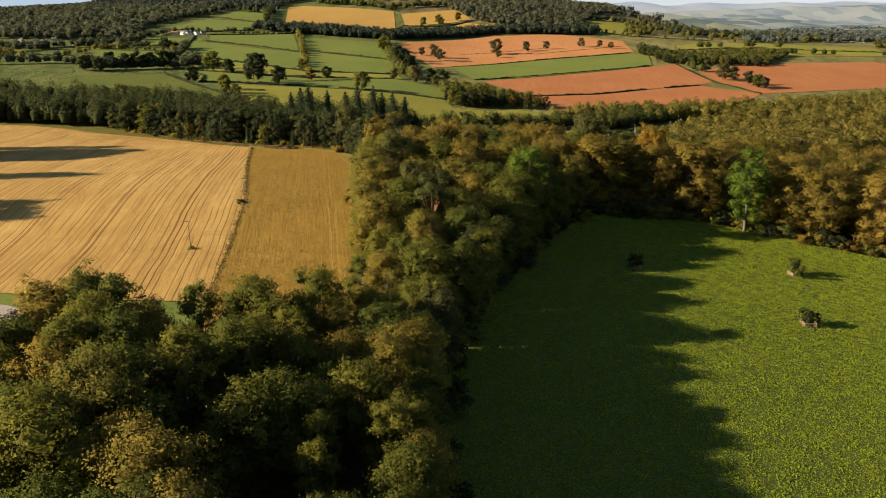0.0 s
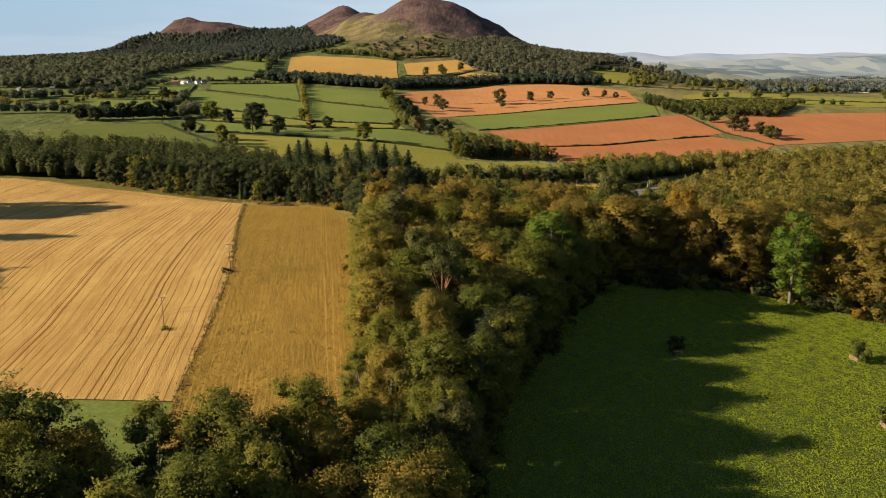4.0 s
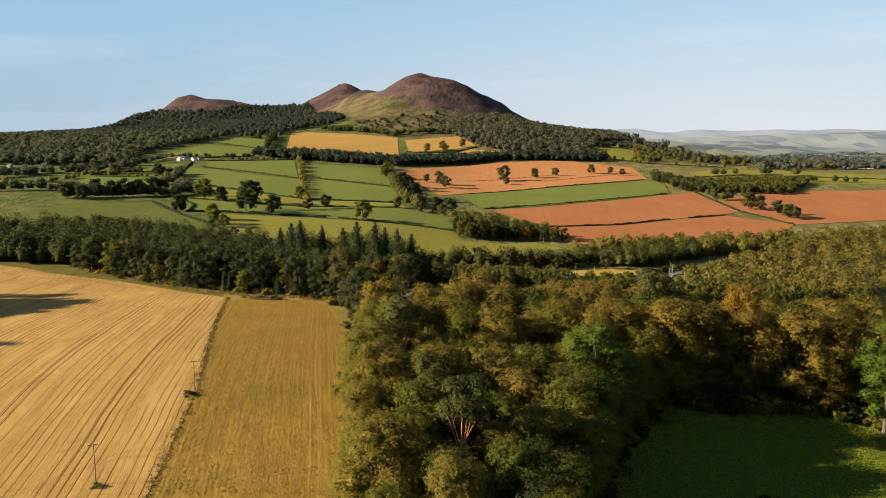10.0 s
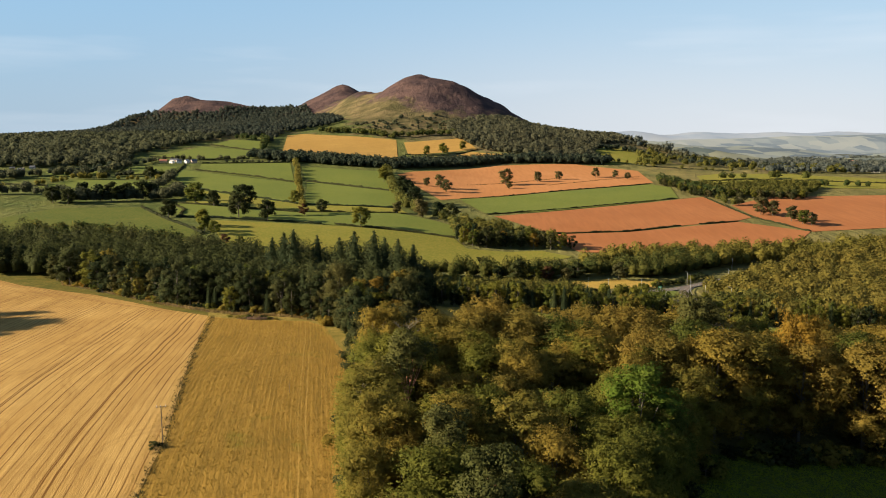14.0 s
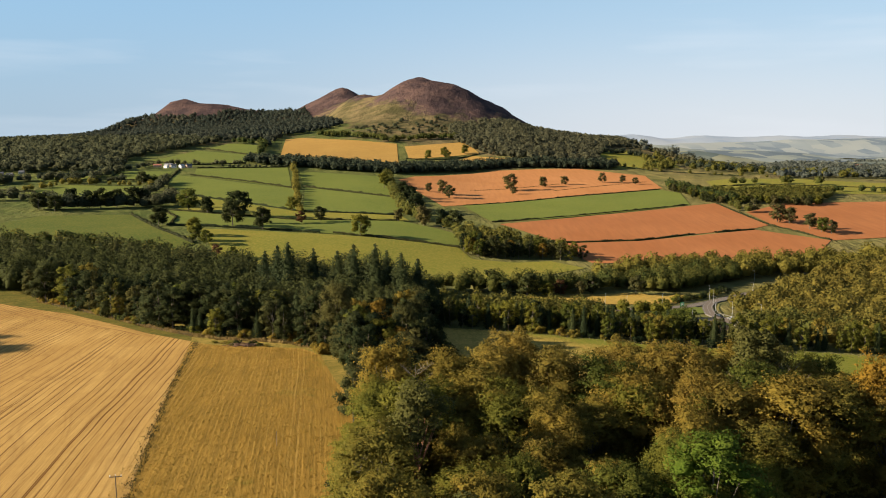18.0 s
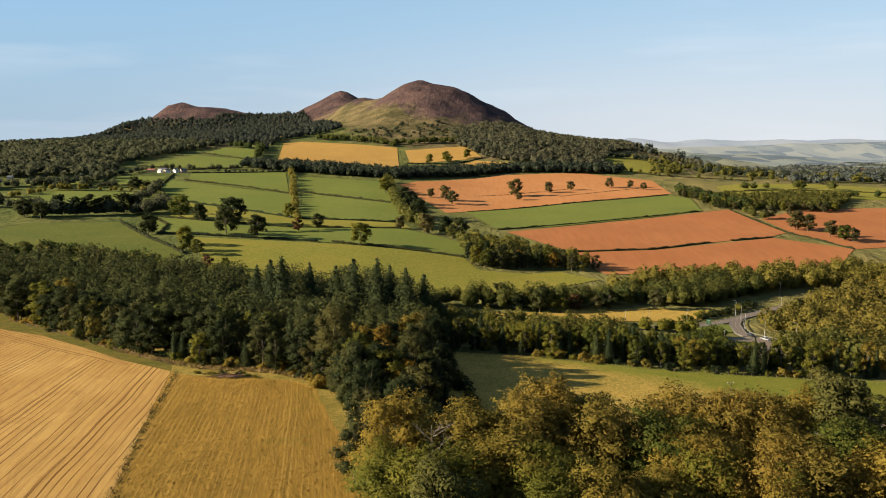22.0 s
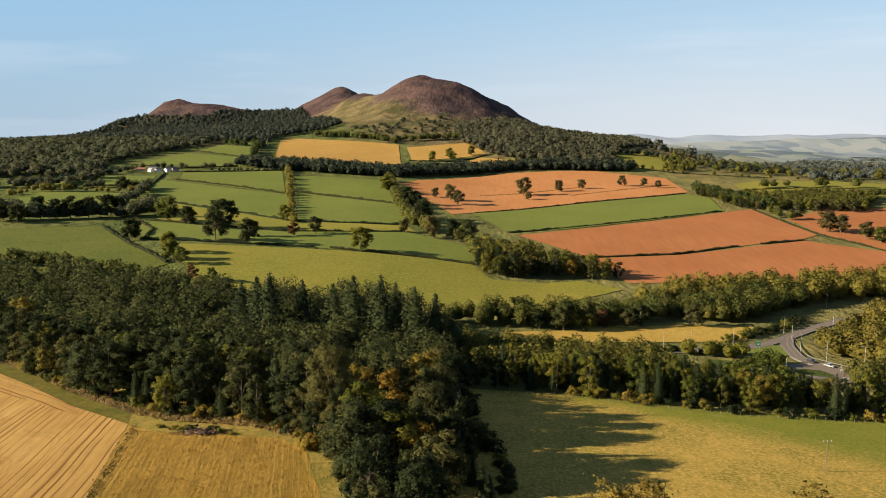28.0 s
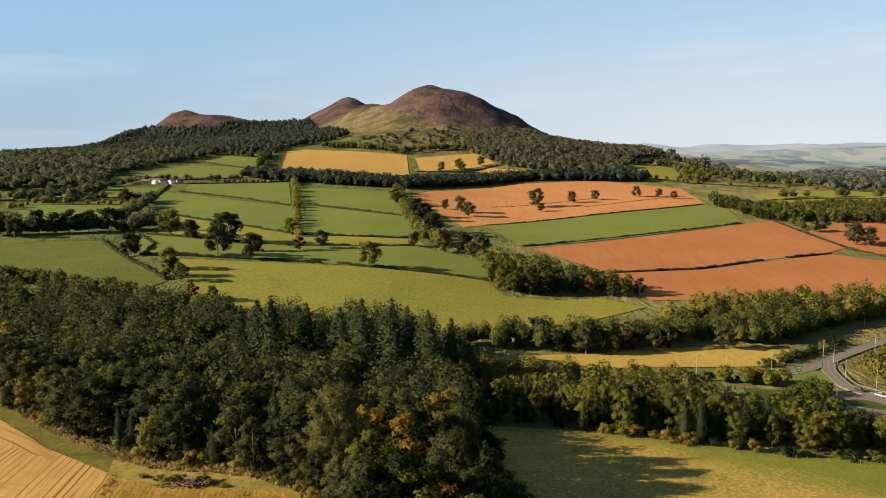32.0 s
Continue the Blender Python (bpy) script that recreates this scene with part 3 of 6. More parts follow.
def crown_arrays(seed, tall, wide, base, lobes, count, size):
    rng = np.random.default_rng(seed)
    lob = lobes_of(rng, tall, wide, base, lobes)
    squash = 0.82
    w = lob[:, 3] ** 2
    pick = rng.choice(len(lob), count, p=w / w.sum())
    d = rng.normal(0, 1, (count, 3))
    d[:, 2] += 0.45
    d /= np.linalg.norm(d, axis=1)[:, None]
    rad = lob[pick, 3:4] * rng.uniform(0.5, 1.0, (count, 1)) ** 0.5 * 1.14
    pts = lob[pick, :3] + d * rad * np.array((1, 1, squash))
    cv, cf = cards(pts, d, size, rng)
    # a dim inner mass behind the sprays
    bm = bmesh.new()
    for x, y, z, r in lob:
        bmesh.ops.create_icosphere(bm, subdivisions=1, radius=r * 0.5, matrix=Matrix.Translation((x * 0.93, y * 0.93, z - r * 0.12)) @ Matrix.Diagonal((1, 1, squash, 1)))
    iv = np.array([v.co[:] for v in bm.verts])
    per = len(iv) // len(lob)
    inn = iv - np.repeat(lob[:, :3], per, axis=0)
    inn = inn / np.linalg.norm(inn, axis=1)[:, None] + rng.normal(0, 0.6, inn.shape)
    inn /= np.linalg.norm(inn, axis=1)[:, None]
    iv += rng.normal(0, size * 0.22, iv.shape)
    inner = [tuple(v.index + len(cv) for v in f.verts) for f in bm.faces]
    bm.free()
    mid = np.array((0, 0, (base + tall) * 0.42))
    whole = pts - mid
    whole /= np.linalg.norm(whole, axis=1)[:, None]
    return np.vstack((cv, iv)), [tuple(f) for f in cf.tolist()] + inner, lob, np.vstack((soft(d * 0.6 + whole * 0.55, rng, 0.24), inn))


def bough_crown(seed, tall, wide, base, boughs, clumps, count, size):
    """A crown in three steps: a few large boughs, clumps over their outer sides, sprays of leaves over the clumps."""
    rng = np.random.default_rng(seed + 500)
    lob = []
    sway = rng.uniform(0, 6.28)
    for i in range(boughs):
        f = (i + 0.5) / boughs
        h = 1.0 - 2.02 * f ** 0.95
        a = i * 2.39996 + rng.uniform(-0.5, 0.5)
        ring = wide * 0.68 * math.sqrt(max(0.03 if h > 0 else 0.6, 1 - h * h)) * rng.uniform(0.72, 1.12) * (1 + 0.16 * math.sin(2 * a + sway))
        r = wide * rng.uniform(0.27, 0.45)
        z = min(base + (tall - base) * (0.56 + 0.44 * h) * rng.uniform(0.94, 1.04), tall - r * 0.75)
        lob.append((ring * math.cos(a), ring * math.sin(a), max(z, base + r * 0.8), r))
    lob = np.array(lob)
    w = lob[:, 3] ** 2
    pick = rng.choice(boughs, clumps * 2, p=w / w.sum())
    d = rng.normal(0, 1, (clumps * 2, 3))
    d[:, 2] += 0.4
    d /= np.linalg.norm(d, axis=1)[:, None]
    c = lob[pick, :3] + d * lob[pick, 3:4] * rng.uniform(0.70, 1.14, (clumps * 2, 1)) * np.array((1, 1, 0.9))
    gap = np.linalg.norm(c[:, None, :] - lob[None, :, :3], axis=2) / lob[None, :, 3]
    gap[np.arange(len(c)), pick] = 9.0
    keep = np.flatnonzero(gap.min(axis=1) > 0.62)[:clumps]
    c, d = c[keep], d[keep]
    cr = wide * rng.uniform(0.055, 0.135, len(c))
    on = rng.choice(len(c), count * 3 // 5, p=cr ** 2 / (cr ** 2).sum())
    e = rng.normal(0, 1, (len(on), 3)) + d[on] * 0.9 + np.array((0, 0, 0.35))
    e /= np.linalg.norm(e, axis=1)[:, None]
    pts = c[on] + e * cr[on][:, None] * (0.25 + np.abs(rng.normal(0, 0.75, (len(on), 1)))) * np.array((1.1, 1.1, 0.8))
    # the rest lie evenly over the boughs between the clumps
    rest = count - len(on)
    pick = rng.choice(boughs, rest, p=w / w.sum())
    e2 = rng.normal(0, 1, (rest, 3)) + np.array((0, 0, 0.3))
    e2 /= np.linalg.norm(e2, axis=1)[:, None]
    pts = np.vstack((pts, lob[pick, :3] + e2 * lob[pick, 3:4] * rng.uniform(0.55, 1.0, (rest, 1)) * np.array((1, 1, 0.9))))
    face = np.vstack((d[on], e2))
    e = np.vstack((e, e2))
    cv, cf = cards(pts, e * 0.6 + face * 0.4, size, rng, 0.5, 0.66)
    bm = bmesh.new()
    for x, y, z, r in lob:
        bmesh.ops.create_icosphere(bm, subdivisions=2, radius=r * 0.50, matrix=Matrix.Translation((x * 0.96, y * 0.96, z - r * 0.08)) @ Matrix.Diagonal((1, 1, 0.86, 1)))
    iv = np.array([v.co[:] for v in bm.verts])
    per = len(iv) // len(lob)
    inn = iv - np.repeat(lob[:, :3], per, axis=0)
    inn = inn / np.linalg.norm(inn, axis=1)[:, None] + rng.normal(0, 0.5, inn.shape)
    inn /= np.linalg.norm(inn, axis=1)[:, None]
    iv += rng.normal(0, wide * 0.035, iv.shape)
    inner = [tuple(v.index + len(cv) for v in f.verts) for f in bm.faces]
    bm.free()
    whole = pts - np.array((0, 0, base + (tall - base) * 0.45))
    whole /= np.linalg.norm(whole, axis=1)[:, None]
    shade = soft(e * 0.34 + face * 0.58 + whole * 0.45, rng, 0.24, 0.1)
    return np.vstack((cv, iv)), [tuple(f) for f in cf.tolist()] + inner, lob, np.vstack((shade, inn))


def conifer_arrays(seed, tall, wide, base, count, size):
    """Whorls of drooping branches round a straight stem, wider downwards."""
    rng = np.random.default_rng(seed)
    tiers = 17
    f = ((np.floor(rng.uniform(0, 1, count) ** 0.62 * tiers) + 0.6) / tiers)
    f = np.clip(f + rng.normal(0, 0.018, count), 0.02, 1)
    tier = 1 - f
    arm = rng.integers(0, 8, count)
    knot = f * tiers
    a = arm * 0.7854 + knot * 2.4 + rng.normal(0, 0.13, count)
    reach = wide * f ** 0.68 * (0.70 + 0.42 * np.abs(np.sin(arm * 3.7 + knot * 1.9)))
    along = rng.uniform(0.15, 1.0, count) ** 0.7
    r = reach * along
    z = base + (tall - base) * tier - r * 0.42 + 0.16 * r * along + rng.normal(0, 0.12, count)
    d = np.stack((np.cos(a) * 0.8, np.sin(a) * 0.8, np.full(count, 0.6)), 1)
    pts = np.stack((r * np.cos(a), r * np.sin(a), z), 1)
    cv, cf = cards(pts, d, size, rng, 0.4, 0.5)
    bm = bmesh.new()
    bmesh.ops.create_cone(bm, segments=8, radius1=wide * 0.5, radius2=0.05, depth=tall - base, matrix=Matrix.Translation((0, 0, (tall + base) / 2)))
    iv = np.array([v.co[:] for v in bm.verts])
    inn = iv * np.array((1, 1, 0)) + np.array((0, 0, 0.4))
    inn /= np.linalg.norm(inn, axis=1)[:, None]
    inner = [tuple(v.index + len(cv) for v in fc.verts) for fc in bm.faces]
    bm.free()
    return np.vstack((cv, iv)), [tuple(x) for x in cf.tolist()] + inner, np.vstack((soft(d, rng, 0.4), inn))


def tube(bm, a, b, ra, rb, sides=6):
    a, b = Vector(a), Vector(b)
    q = (b - a).to_track_quat("Z", "Y").to_matrix().to_4x4()
    bmesh.ops.create_cone(bm, segments=sides, cap_ends=True, radius1=ra, radius2=rb, depth=(b - a).length, matrix=Matrix.Translation((a + b) / 2) @ q)


def trunk_mesh(name, seed, tall, girth, lob, mat, bare=0.35):
    rng = np.random.default_rng(seed)
    bm = bmesh.new()
    fork = tall * bare
    lean = rng.uniform(-0.4, 0.4, 2)
    tube(bm, (0, 0, -1.2), (lean[0], lean[1], fork), girth, girth * 0.72, 8)
    tube(bm, (lean[0], lean[1], fork), (0, 0, tall * 0.82), girth * 0.7, girth * 0.15, 6)
    for x, y, z, r in lob[:9]:
        start = Vector((lean[0], lean[1], fork * rng.uniform(0.85, 1.0))).lerp(Vector((0, 0, tall * 0.8)), rng.uniform(0, 0.35))
        tube(bm, start, (x, y, z), girth * 0.34, girth * 0.07, 5)
    me = bpy.data.meshes.new(name)
    bm.to_mesh(me)
    bm.free()
    me.materials.append(mat)
    return me


class Kind:
    """A sort of tree: its name and label, and a few forms of trunk and crown that its trees share."""

    def __init__(self, name, label, forms):
        self.name, self.label, self.forms = name, label, forms


def broad(tag, seeds, tall, wide, base, lobes, count, size, mat, girth=0.45, bark=None, clumps=0):
    forms = []
    for s in seeds:
        v, f, lob, nrm = bough_crown(s, tall, wide, base, lobes + s % 4, clumps, count, size) if clumps else crown_arrays(s, tall, wide, base, lobes, count, size)
        forms.append((trunk_mesh("trunk", s, tall, girth, lob, bark or M_BARK), mesh_of("crown", v, f, mat, True, nrm), tall, mat))
    return forms


def spiky(seeds, tall, wide, base, count, size, mat):
    forms = []
    for s in seeds:
        v, f, nrm = conifer_arrays(s, tall, wide, base, count, size)
        bm = bmesh.new()
        tube(bm, (0, 0, -1), (0, 0, tall * 0.93), 0.3, 0.04, 6)
        me = bpy.data.meshes.new("trunk")
        bm.to_mesh(me)
        bm.free()
        me.materials.append(M_BARK)
        forms.append((me, mesh_of("crown", v, f, mat, True, nrm), tall, mat))
    return forms


def with_leaves(forms, mat):
    """The same forms with other leaves."""
    return [(trunk, crown, tall, mat) for trunk, crown, tall, _ in forms]


near_forms = broad("near", (1, 2, 3, 4, 5, 6, 7), 28.0, 8.6, 2.2, 19, 21000, 0.36, L_OLIVE, 0.45, None, 520)
tall_forms = broad("tall", (11, 12, 13), 30.0, 6.2, 2.0, 22, 16000, 0.33, L_GREEN, 0.45, None, 440)
mid_forms = broad("mid", (21, 22, 23, 24, 25), 18.0, 5.2, 0.6, 13, 5200, 0.40, L_DARK, 0.3, None, 220)
small_forms = broad("small", (31, 32, 33, 34), 12.0, 4.6, 1.2, 10, 3200, 0.52, L_GREEN, 0.25, None, 120)
fir_forms = spiky((41, 42, 43), 20.0, 4.9, 0.6, 2600, 0.50, L_CONIFER)
pine_forms = broad("pine", (61, 62), 26.0, 4.6, 17.5, 14, 4600, 0.34, L_PINE, 0.42, M_PINEBARK)
KINDS = {
    "pine": Kind("scots_pine", "pine with a bare reddish trunk and flat blue-green crown", pine_forms),
    "olive": Kind("broadleaf_tree", "tall beech-like tree with olive and bronze autumn leaves", near_forms),
    "bronze": Kind("broadleaf_tree", "broad beech with bronze and golden autumn leaves", with_leaves(near_forms, L_BRONZE)),
    "green": Kind("broadleaf_tree", "tall broadleaf tree with dull green leaves", with_leaves(near_forms, L_GREEN)),
    "darkbig": Kind("broadleaf_tree", "tall broadleaf tree with dark green leaves", with_leaves(near_forms, L_DEEP)),
    "gold": Kind("broadleaf_tree", "broadleaf tree turning golden orange", with_leaves(near_forms, L_GOLD)),
    "fresh": Kind("broadleaf_tree", "upright tree with fresh green leaves at the pasture edge", with_leaves(tall_forms, L_BRIGHT)),
    "column": Kind("broadleaf_tree", "slender tall tree with dull green leaves", tall_forms),
    "mid": Kind("woodland_tree", "dark green rounded woodland tree", mid_forms),
    "midgreen": Kind("woodland_tree", "rounded mid-green woodland tree", with_leaves(mid_forms, L_GREEN)),
    "deep": Kind("woodland_tree", "rounded woodland tree with deep olive-green leaves", with_leaves(mid_forms, L_DEEP)),
    "deepbig": Kind("broadleaf_tree", "large rounded dark green tree at the wood edge", with_leaves(near_forms[:3], L_DEEP)),
    "midolive": Kind("woodland_tree", "woodland tree with olive autumn leaves", with_leaves(mid_forms, L_OLIVE)),
    "midgold": Kind("woodland_tree", "small woodland tree turning gold", with_leaves(mid_forms, L_GOLD)),
    "small": Kind("hedgerow_tree", "rounded green hedgerow tree", small_forms),
    "smalldark": Kind("hedgerow_tree", "rounded dark green hedgerow tree", with_leaves(small_forms, L_DARK)),
    "smallolive": Kind("hedgerow_tree", "hedgerow tree with bronze leaves", with_leaves(small_forms, L_LONE)),
    "rust": Kind("hedgerow_tree", "small tree with rusty brown leaves", with_leaves(small_forms, L_RUST)),
    "fir": Kind("spruce_tree", "dark green pointed spruce", fir_forms),
}
plant_rng = random.Random(7)


def plant(kind, x, y, tall, spread=1.0, group=""):
    k = KINDS[kind]
    trunk, crown, own, leaf = plant_rng.choice(k.forms)
    s = tall / own
    t = thing(k.name, x, y, k.label, "tree", group, plant_rng.uniform(0, 360))
    t.scale = (s * spread, s * spread, s)
    new("trunk", trunk).parent = t
    top = new("crown", crown)
    top.parent = t
    top.material_slots[0].link = "OBJECT"
    top.material_slots[0].material = leaf
    return t


def scatter(poly, gap, rng, jitter=0.42):
    """Points about gap metres apart within an outline."""
    x0, x1 = min(p[0] for p in poly), max(p[0] for p in poly)
    y0, y1 = min(p[1] for p in poly), max(p[1] for p in poly)
    out, row, y = [], 0, y0
    while y <= y1:
        x = x0 + (gap / 2 if row % 2 else 0)
        while x <= x1:
            px, py = x + rng.uniform(-jitter, jitter) * gap, y + rng.uniform(-jitter, jitter) * gap
            if inside(px, py, poly):
                out.append((px, py))
            x += gap
        y += gap * 0.87
        row += 1
    return out


CLEAR = ((76, 311, 7), (-5, 268, 4), (4, 233, 4))    # openings in front of the pines


def wood(poly, gap, mix, low, high, group, seed, spread=1.0):
    """Plants a wood; mix is a list of (kind, share)."""
    rng = random.Random(seed)
    for x, y in scatter(poly, gap, rng):
        if any(math.hypot(x - cx, y - cy) < cr for cx, cy, cr in CLEAR):
            continue
        r, kind = rng.random() * sum(m[1] for m in mix), mix[0][0]
        for kd, share in mix:
            if r < share:
                kind = kd
                break
            r -= share
        plant(kind, x, y, rng.uniform(low, high), spread * rng.uniform(0.78, 1.22), group)


# the near wood: a spur, a belt along the pasture and the broad wood behind it
G1 = "trees of the near wood"
wood([(-92, 118), (-62, 112), (-56, 98), (-46, 86), (-36, 80), (-30, 62), (-12, 62), (-12, 158), (-16, 158), (-32, 140), (-56, 137), (-86, 132)], 10.2, [("green", 4.5), ("darkbig", 2), ("olive", 2), ("column", 3)], 21, 27, G1, 101, 1.0)
wood([(-10, 62), (8, 62), (10, 120), (14, 165), (-10, 158)], 10.6, [("green", 4.5), ("olive", 3), ("column", 2)], 18, 22.5, G1, 105, 1.0)
wood([(-4, 164), (16, 160), (27, 200), (36, 222), (45, 242), (55, 262), (66, 282), (60, 292), (46, 300), (-19, 300), (-12, 246), (-6, 190)], 11.4, [("olive", 3.8), ("bronze", 0.6), ("green", 4.2), ("column", 0.8)], 19, 25.5, G1, 102, 1.08)
wood([(-20, 298), (50, 292), (118, 296), (150, 276), (182, 262), (225, 256), (225, 332), (110, 336), (50, 326), (-22, 316)], 12.2, [("bronze", 4.2), ("olive", 6), ("green", 1.6)], 25, 30, G1, 103, 1.2)
edge_line = ((8, 66), (9, 120), (13, 160), (24, 198), (34, 222), (43, 242), (53, 262), (62, 280))
verge_rng = random.Random(104)
for (ax, ay), (bx, by) in zip(edge_line, edge_line[1:]):
    k = round(math.dist((ax, ay), (bx, by)) / 8.0)
    for i in range(k):
        f = (i + verge_rng.uniform(0.2, 0.8)) / k
        plant(verge_rng.choice(("green", "green", "olive", "darkbig")), ax + (bx - ax) * f + verge_rng.uniform(-2.5, 1.0), ay + (by - ay) * f, verge_rng.uniform(17.5, 21), 0.95, G1)
west_line = ((-9, 174), (-8, 192), (-12, 246), (-21, 298))
for (ax, ay), (bx, by) in zip(west_line, west_line[1:]):
    k = round(math.dist((ax, ay), (bx, by)) / 8.0)
    for i in range(k):
        f = (i + verge_rng.uniform(0.2, 0.8)) / k
        plant(verge_rng.choice(("green", "green", "olive", "column")), ax + (bx - ax) * f + verge_rng.uniform(-1.0, 2.0), ay + (by - ay) * f, verge_rng.uniform(12, 18), 1.15, G1)
plant("fresh", 131, 278, 33, 1.15, G1)
plant("fresh", 44, 258, 31, 1.35, G1)
plant("gold", 100, 304, 34, 0.8, G1)
for px, py, ph in ((-5, 274, 30), (76, 319, 35), (79, 320, 33), (10, 220, 30), (4, 239, 28)):
    plant("pine", px, py, ph, 1.0, G1)
# the dark wood past the stubble: its front rows tree by tree, the rest as one mass further down
G2 = "trees of the dark wood"
wood([(-236, 550), (-212, 528), (-170, 495), (-148, 474), (-106, 441), (-81, 425), (-57, 419), (-36, 398), (-30, 370), (-24, 326), (-8, 324), (-4, 372), (-5, 430), (-40, 444), (-70, 456), (-112, 474), (-155, 508), (-215, 562)], 8.0, [("mid", 5.0), ("deep", 5.0), ("midgreen", 0.9), ("midolive", 0.3), ("fir", 1.2)], 11, 21.5, G2, 111, 1.06)
plant("deepbig", -39, 412, 25, 0.9, G2)
plant("deepbig", -52, 434, 22, 0.9, G2)
for px, py, ph in ((-13, 394, 21), (-11, 414, 20), (-10, 433, 21)):
    plant("deepbig", px, py, ph, 0.85, G2)
plant("midgold", -22, 409, 20, 1.15, G2)
plant("midgold", -15, 380, 16, 1.1, G2)
plant("midolive", -32, 421, 18, 1.1, G2)
for fx, fy, fh in ((-3, 384, 9), (-5, 393, 11), (-1, 378, 8), (-6, 402, 10), (0, 370, 9), (2, 362, 8), (-88, 433, 9), (-80, 429, 8), (-73, 428, 11), (-64, 426, 9), (-101, 445, 10)):
    plant("fir", fx, fy, fh, 1.2, G2)
for fx, fy, fh in ((-33, 507, 36), (-20, 503, 32), (-44, 510, 35), (-53, 516, 31), (-78, 514, 35), (-66, 520, 32), (-92, 524, 30), (-84, 518, 33), (-28, 516, 32), (-12, 508, 29)):
    plant("fir", fx, fy, fh, 1.45, G2)
# a row of tall trees along the stubble's far side
for tx, ty, th in ((-252, 372, 34), (-256, 382, 36), (-250, 392, 36), (-246, 399, 35), (-258, 404, 34), (-228, 309, 34), (-211, 247, 32), (-216, 257, 33), (-262, 420, 34), (-268, 390, 33), (-244, 384, 33), (-241, 371, 30), (-249, 363, 31), (-238, 392, 31)):
    plant("green", tx, ty, th, 0.95, "trees beside the stubble")
# belts round the road
G3 = "trees of the roadside belt"
wood([(-4, 470), (34, 469), (84, 454), (150, 450), (240, 440), (240, 458), (130, 466), (100, 473), (70, 485), (10, 490)], 5.4, [("mid", 1.4), ("midgreen", 5), ("fir", 3.6), ("midolive", 0.5)], 9, 14.5, G3, 121, 0.95)
wood([(16, 745), (22, 720), (70, 732), (118, 728), (112, 742), (60, 756), (24, 762)], 8.0, [("mid", 1.5), ("deep", 3), ("midgreen", 3), ("midgold", 0.4)], 12, 16, "trees of the copse", 123, 1.15)
wood([(303, 1128), (318, 1012), (443, 997), (451, 1012), (340, 1030), (325, 1140)], 8.5, [("small", 3), ("smalldark", 2), ("smallolive", 3)], 8, 11, "trees of the shelter belt", 125)
# single trees about the fields
LONE = (("small", -69, 768, 16), ("smalldark", -246, 785, 14), ("smalldark", -195, 853, 22), ("smalldark", -204, 858, 16), ("smalldark", -154, 779, 17), ("smalldark", -233, 880, 13),
        ("smalldark", -114, 839, 13), ("small", -72, 1098, 18), ("smalldark", -45, 1023, 17), ("smalldark", -36, 1000, 16), ("smalldark", -27, 915, 19), ("smalldark", -24, 935, 16),
        ("smallolive", -16, 841, 16), ("smalldark", 2, 835, 15), ("smalldark", 12, 826, 16))
LONE += (("smallolive", 93, 1124, 20), ("smallolive", 95, 1090, 9), ("smallolive", -15, 1083, 10), ("smallolive", 3, 1068, 16), ("smallolive", 11, 1042, 14), ("smallolive", 141, 1157, 13), ("smallolive", 174, 1181, 11),
         ("smallolive", 233, 1206, 13), ("smallolive", 262, 1204, 10), ("smalldark", 276, 1187, 9), ("smallolive", 346, 955, 14), ("smallolive", 346, 896, 17), ("smallolive", 356, 890, 15), ("smallolive", 363, 862, 14),
         ("small", 368, 848, 13), ("smallolive", 374, 842, 12), ("small", -21, 1446, 14), ("small", 7, 1462, 16), ("small", 45, 1489, 15), ("small", 12, 1455, 13))
LONE += (("smalldark", -387, 917, 15), ("smalldark", -356, 891, 16), ("smalldark", -345, 893, 18), ("smalldark", -333, 902, 17), ("smalldark", -321, 915, 18), ("smalldark", -312, 920, 16), ("smalldark", -382, 1092, 13),
         ("small", -266, 914, 13), ("small", -191, 715, 12), ("small", -180, 705, 10), ("rust", -162, 671, 8), ("small", -149, 668, 8), ("smalldark", -377, 864, 14), ("smalldark", -395, 870, 15), ("rust", -129, 825, 10), ("smallolive", -41, 859, 11))
LONE += (("smalldark", -397, 878, 15), ("smalldark", -367, 884, 13), ("small", -253, 884, 20), ("smalldark", -231, 873, 14), ("small", -162, 815, 12), ("smalldark", -184, 793, 20), ("smalldark", -246, 791, 14), ("small", -199, 735, 13), ("smalldark", -377, 1083, 14), ("small", -154, 908, 13))
LONE += (("smalldark", 32, 614, 12), ("smalldark", 54, 596, 13), ("rust", 76, 603, 9), ("smallolive", 88, 604, 8), ("smalldark", 97, 608, 11), ("small", 66, 597, 9), ("smalldark", 42, 600, 8), ("smallolive", 126, 610, 11))
for kind, x, y, h in LONE:
    plant(kind, x, y, h * 1.12, 1.22, "trees about the fields")


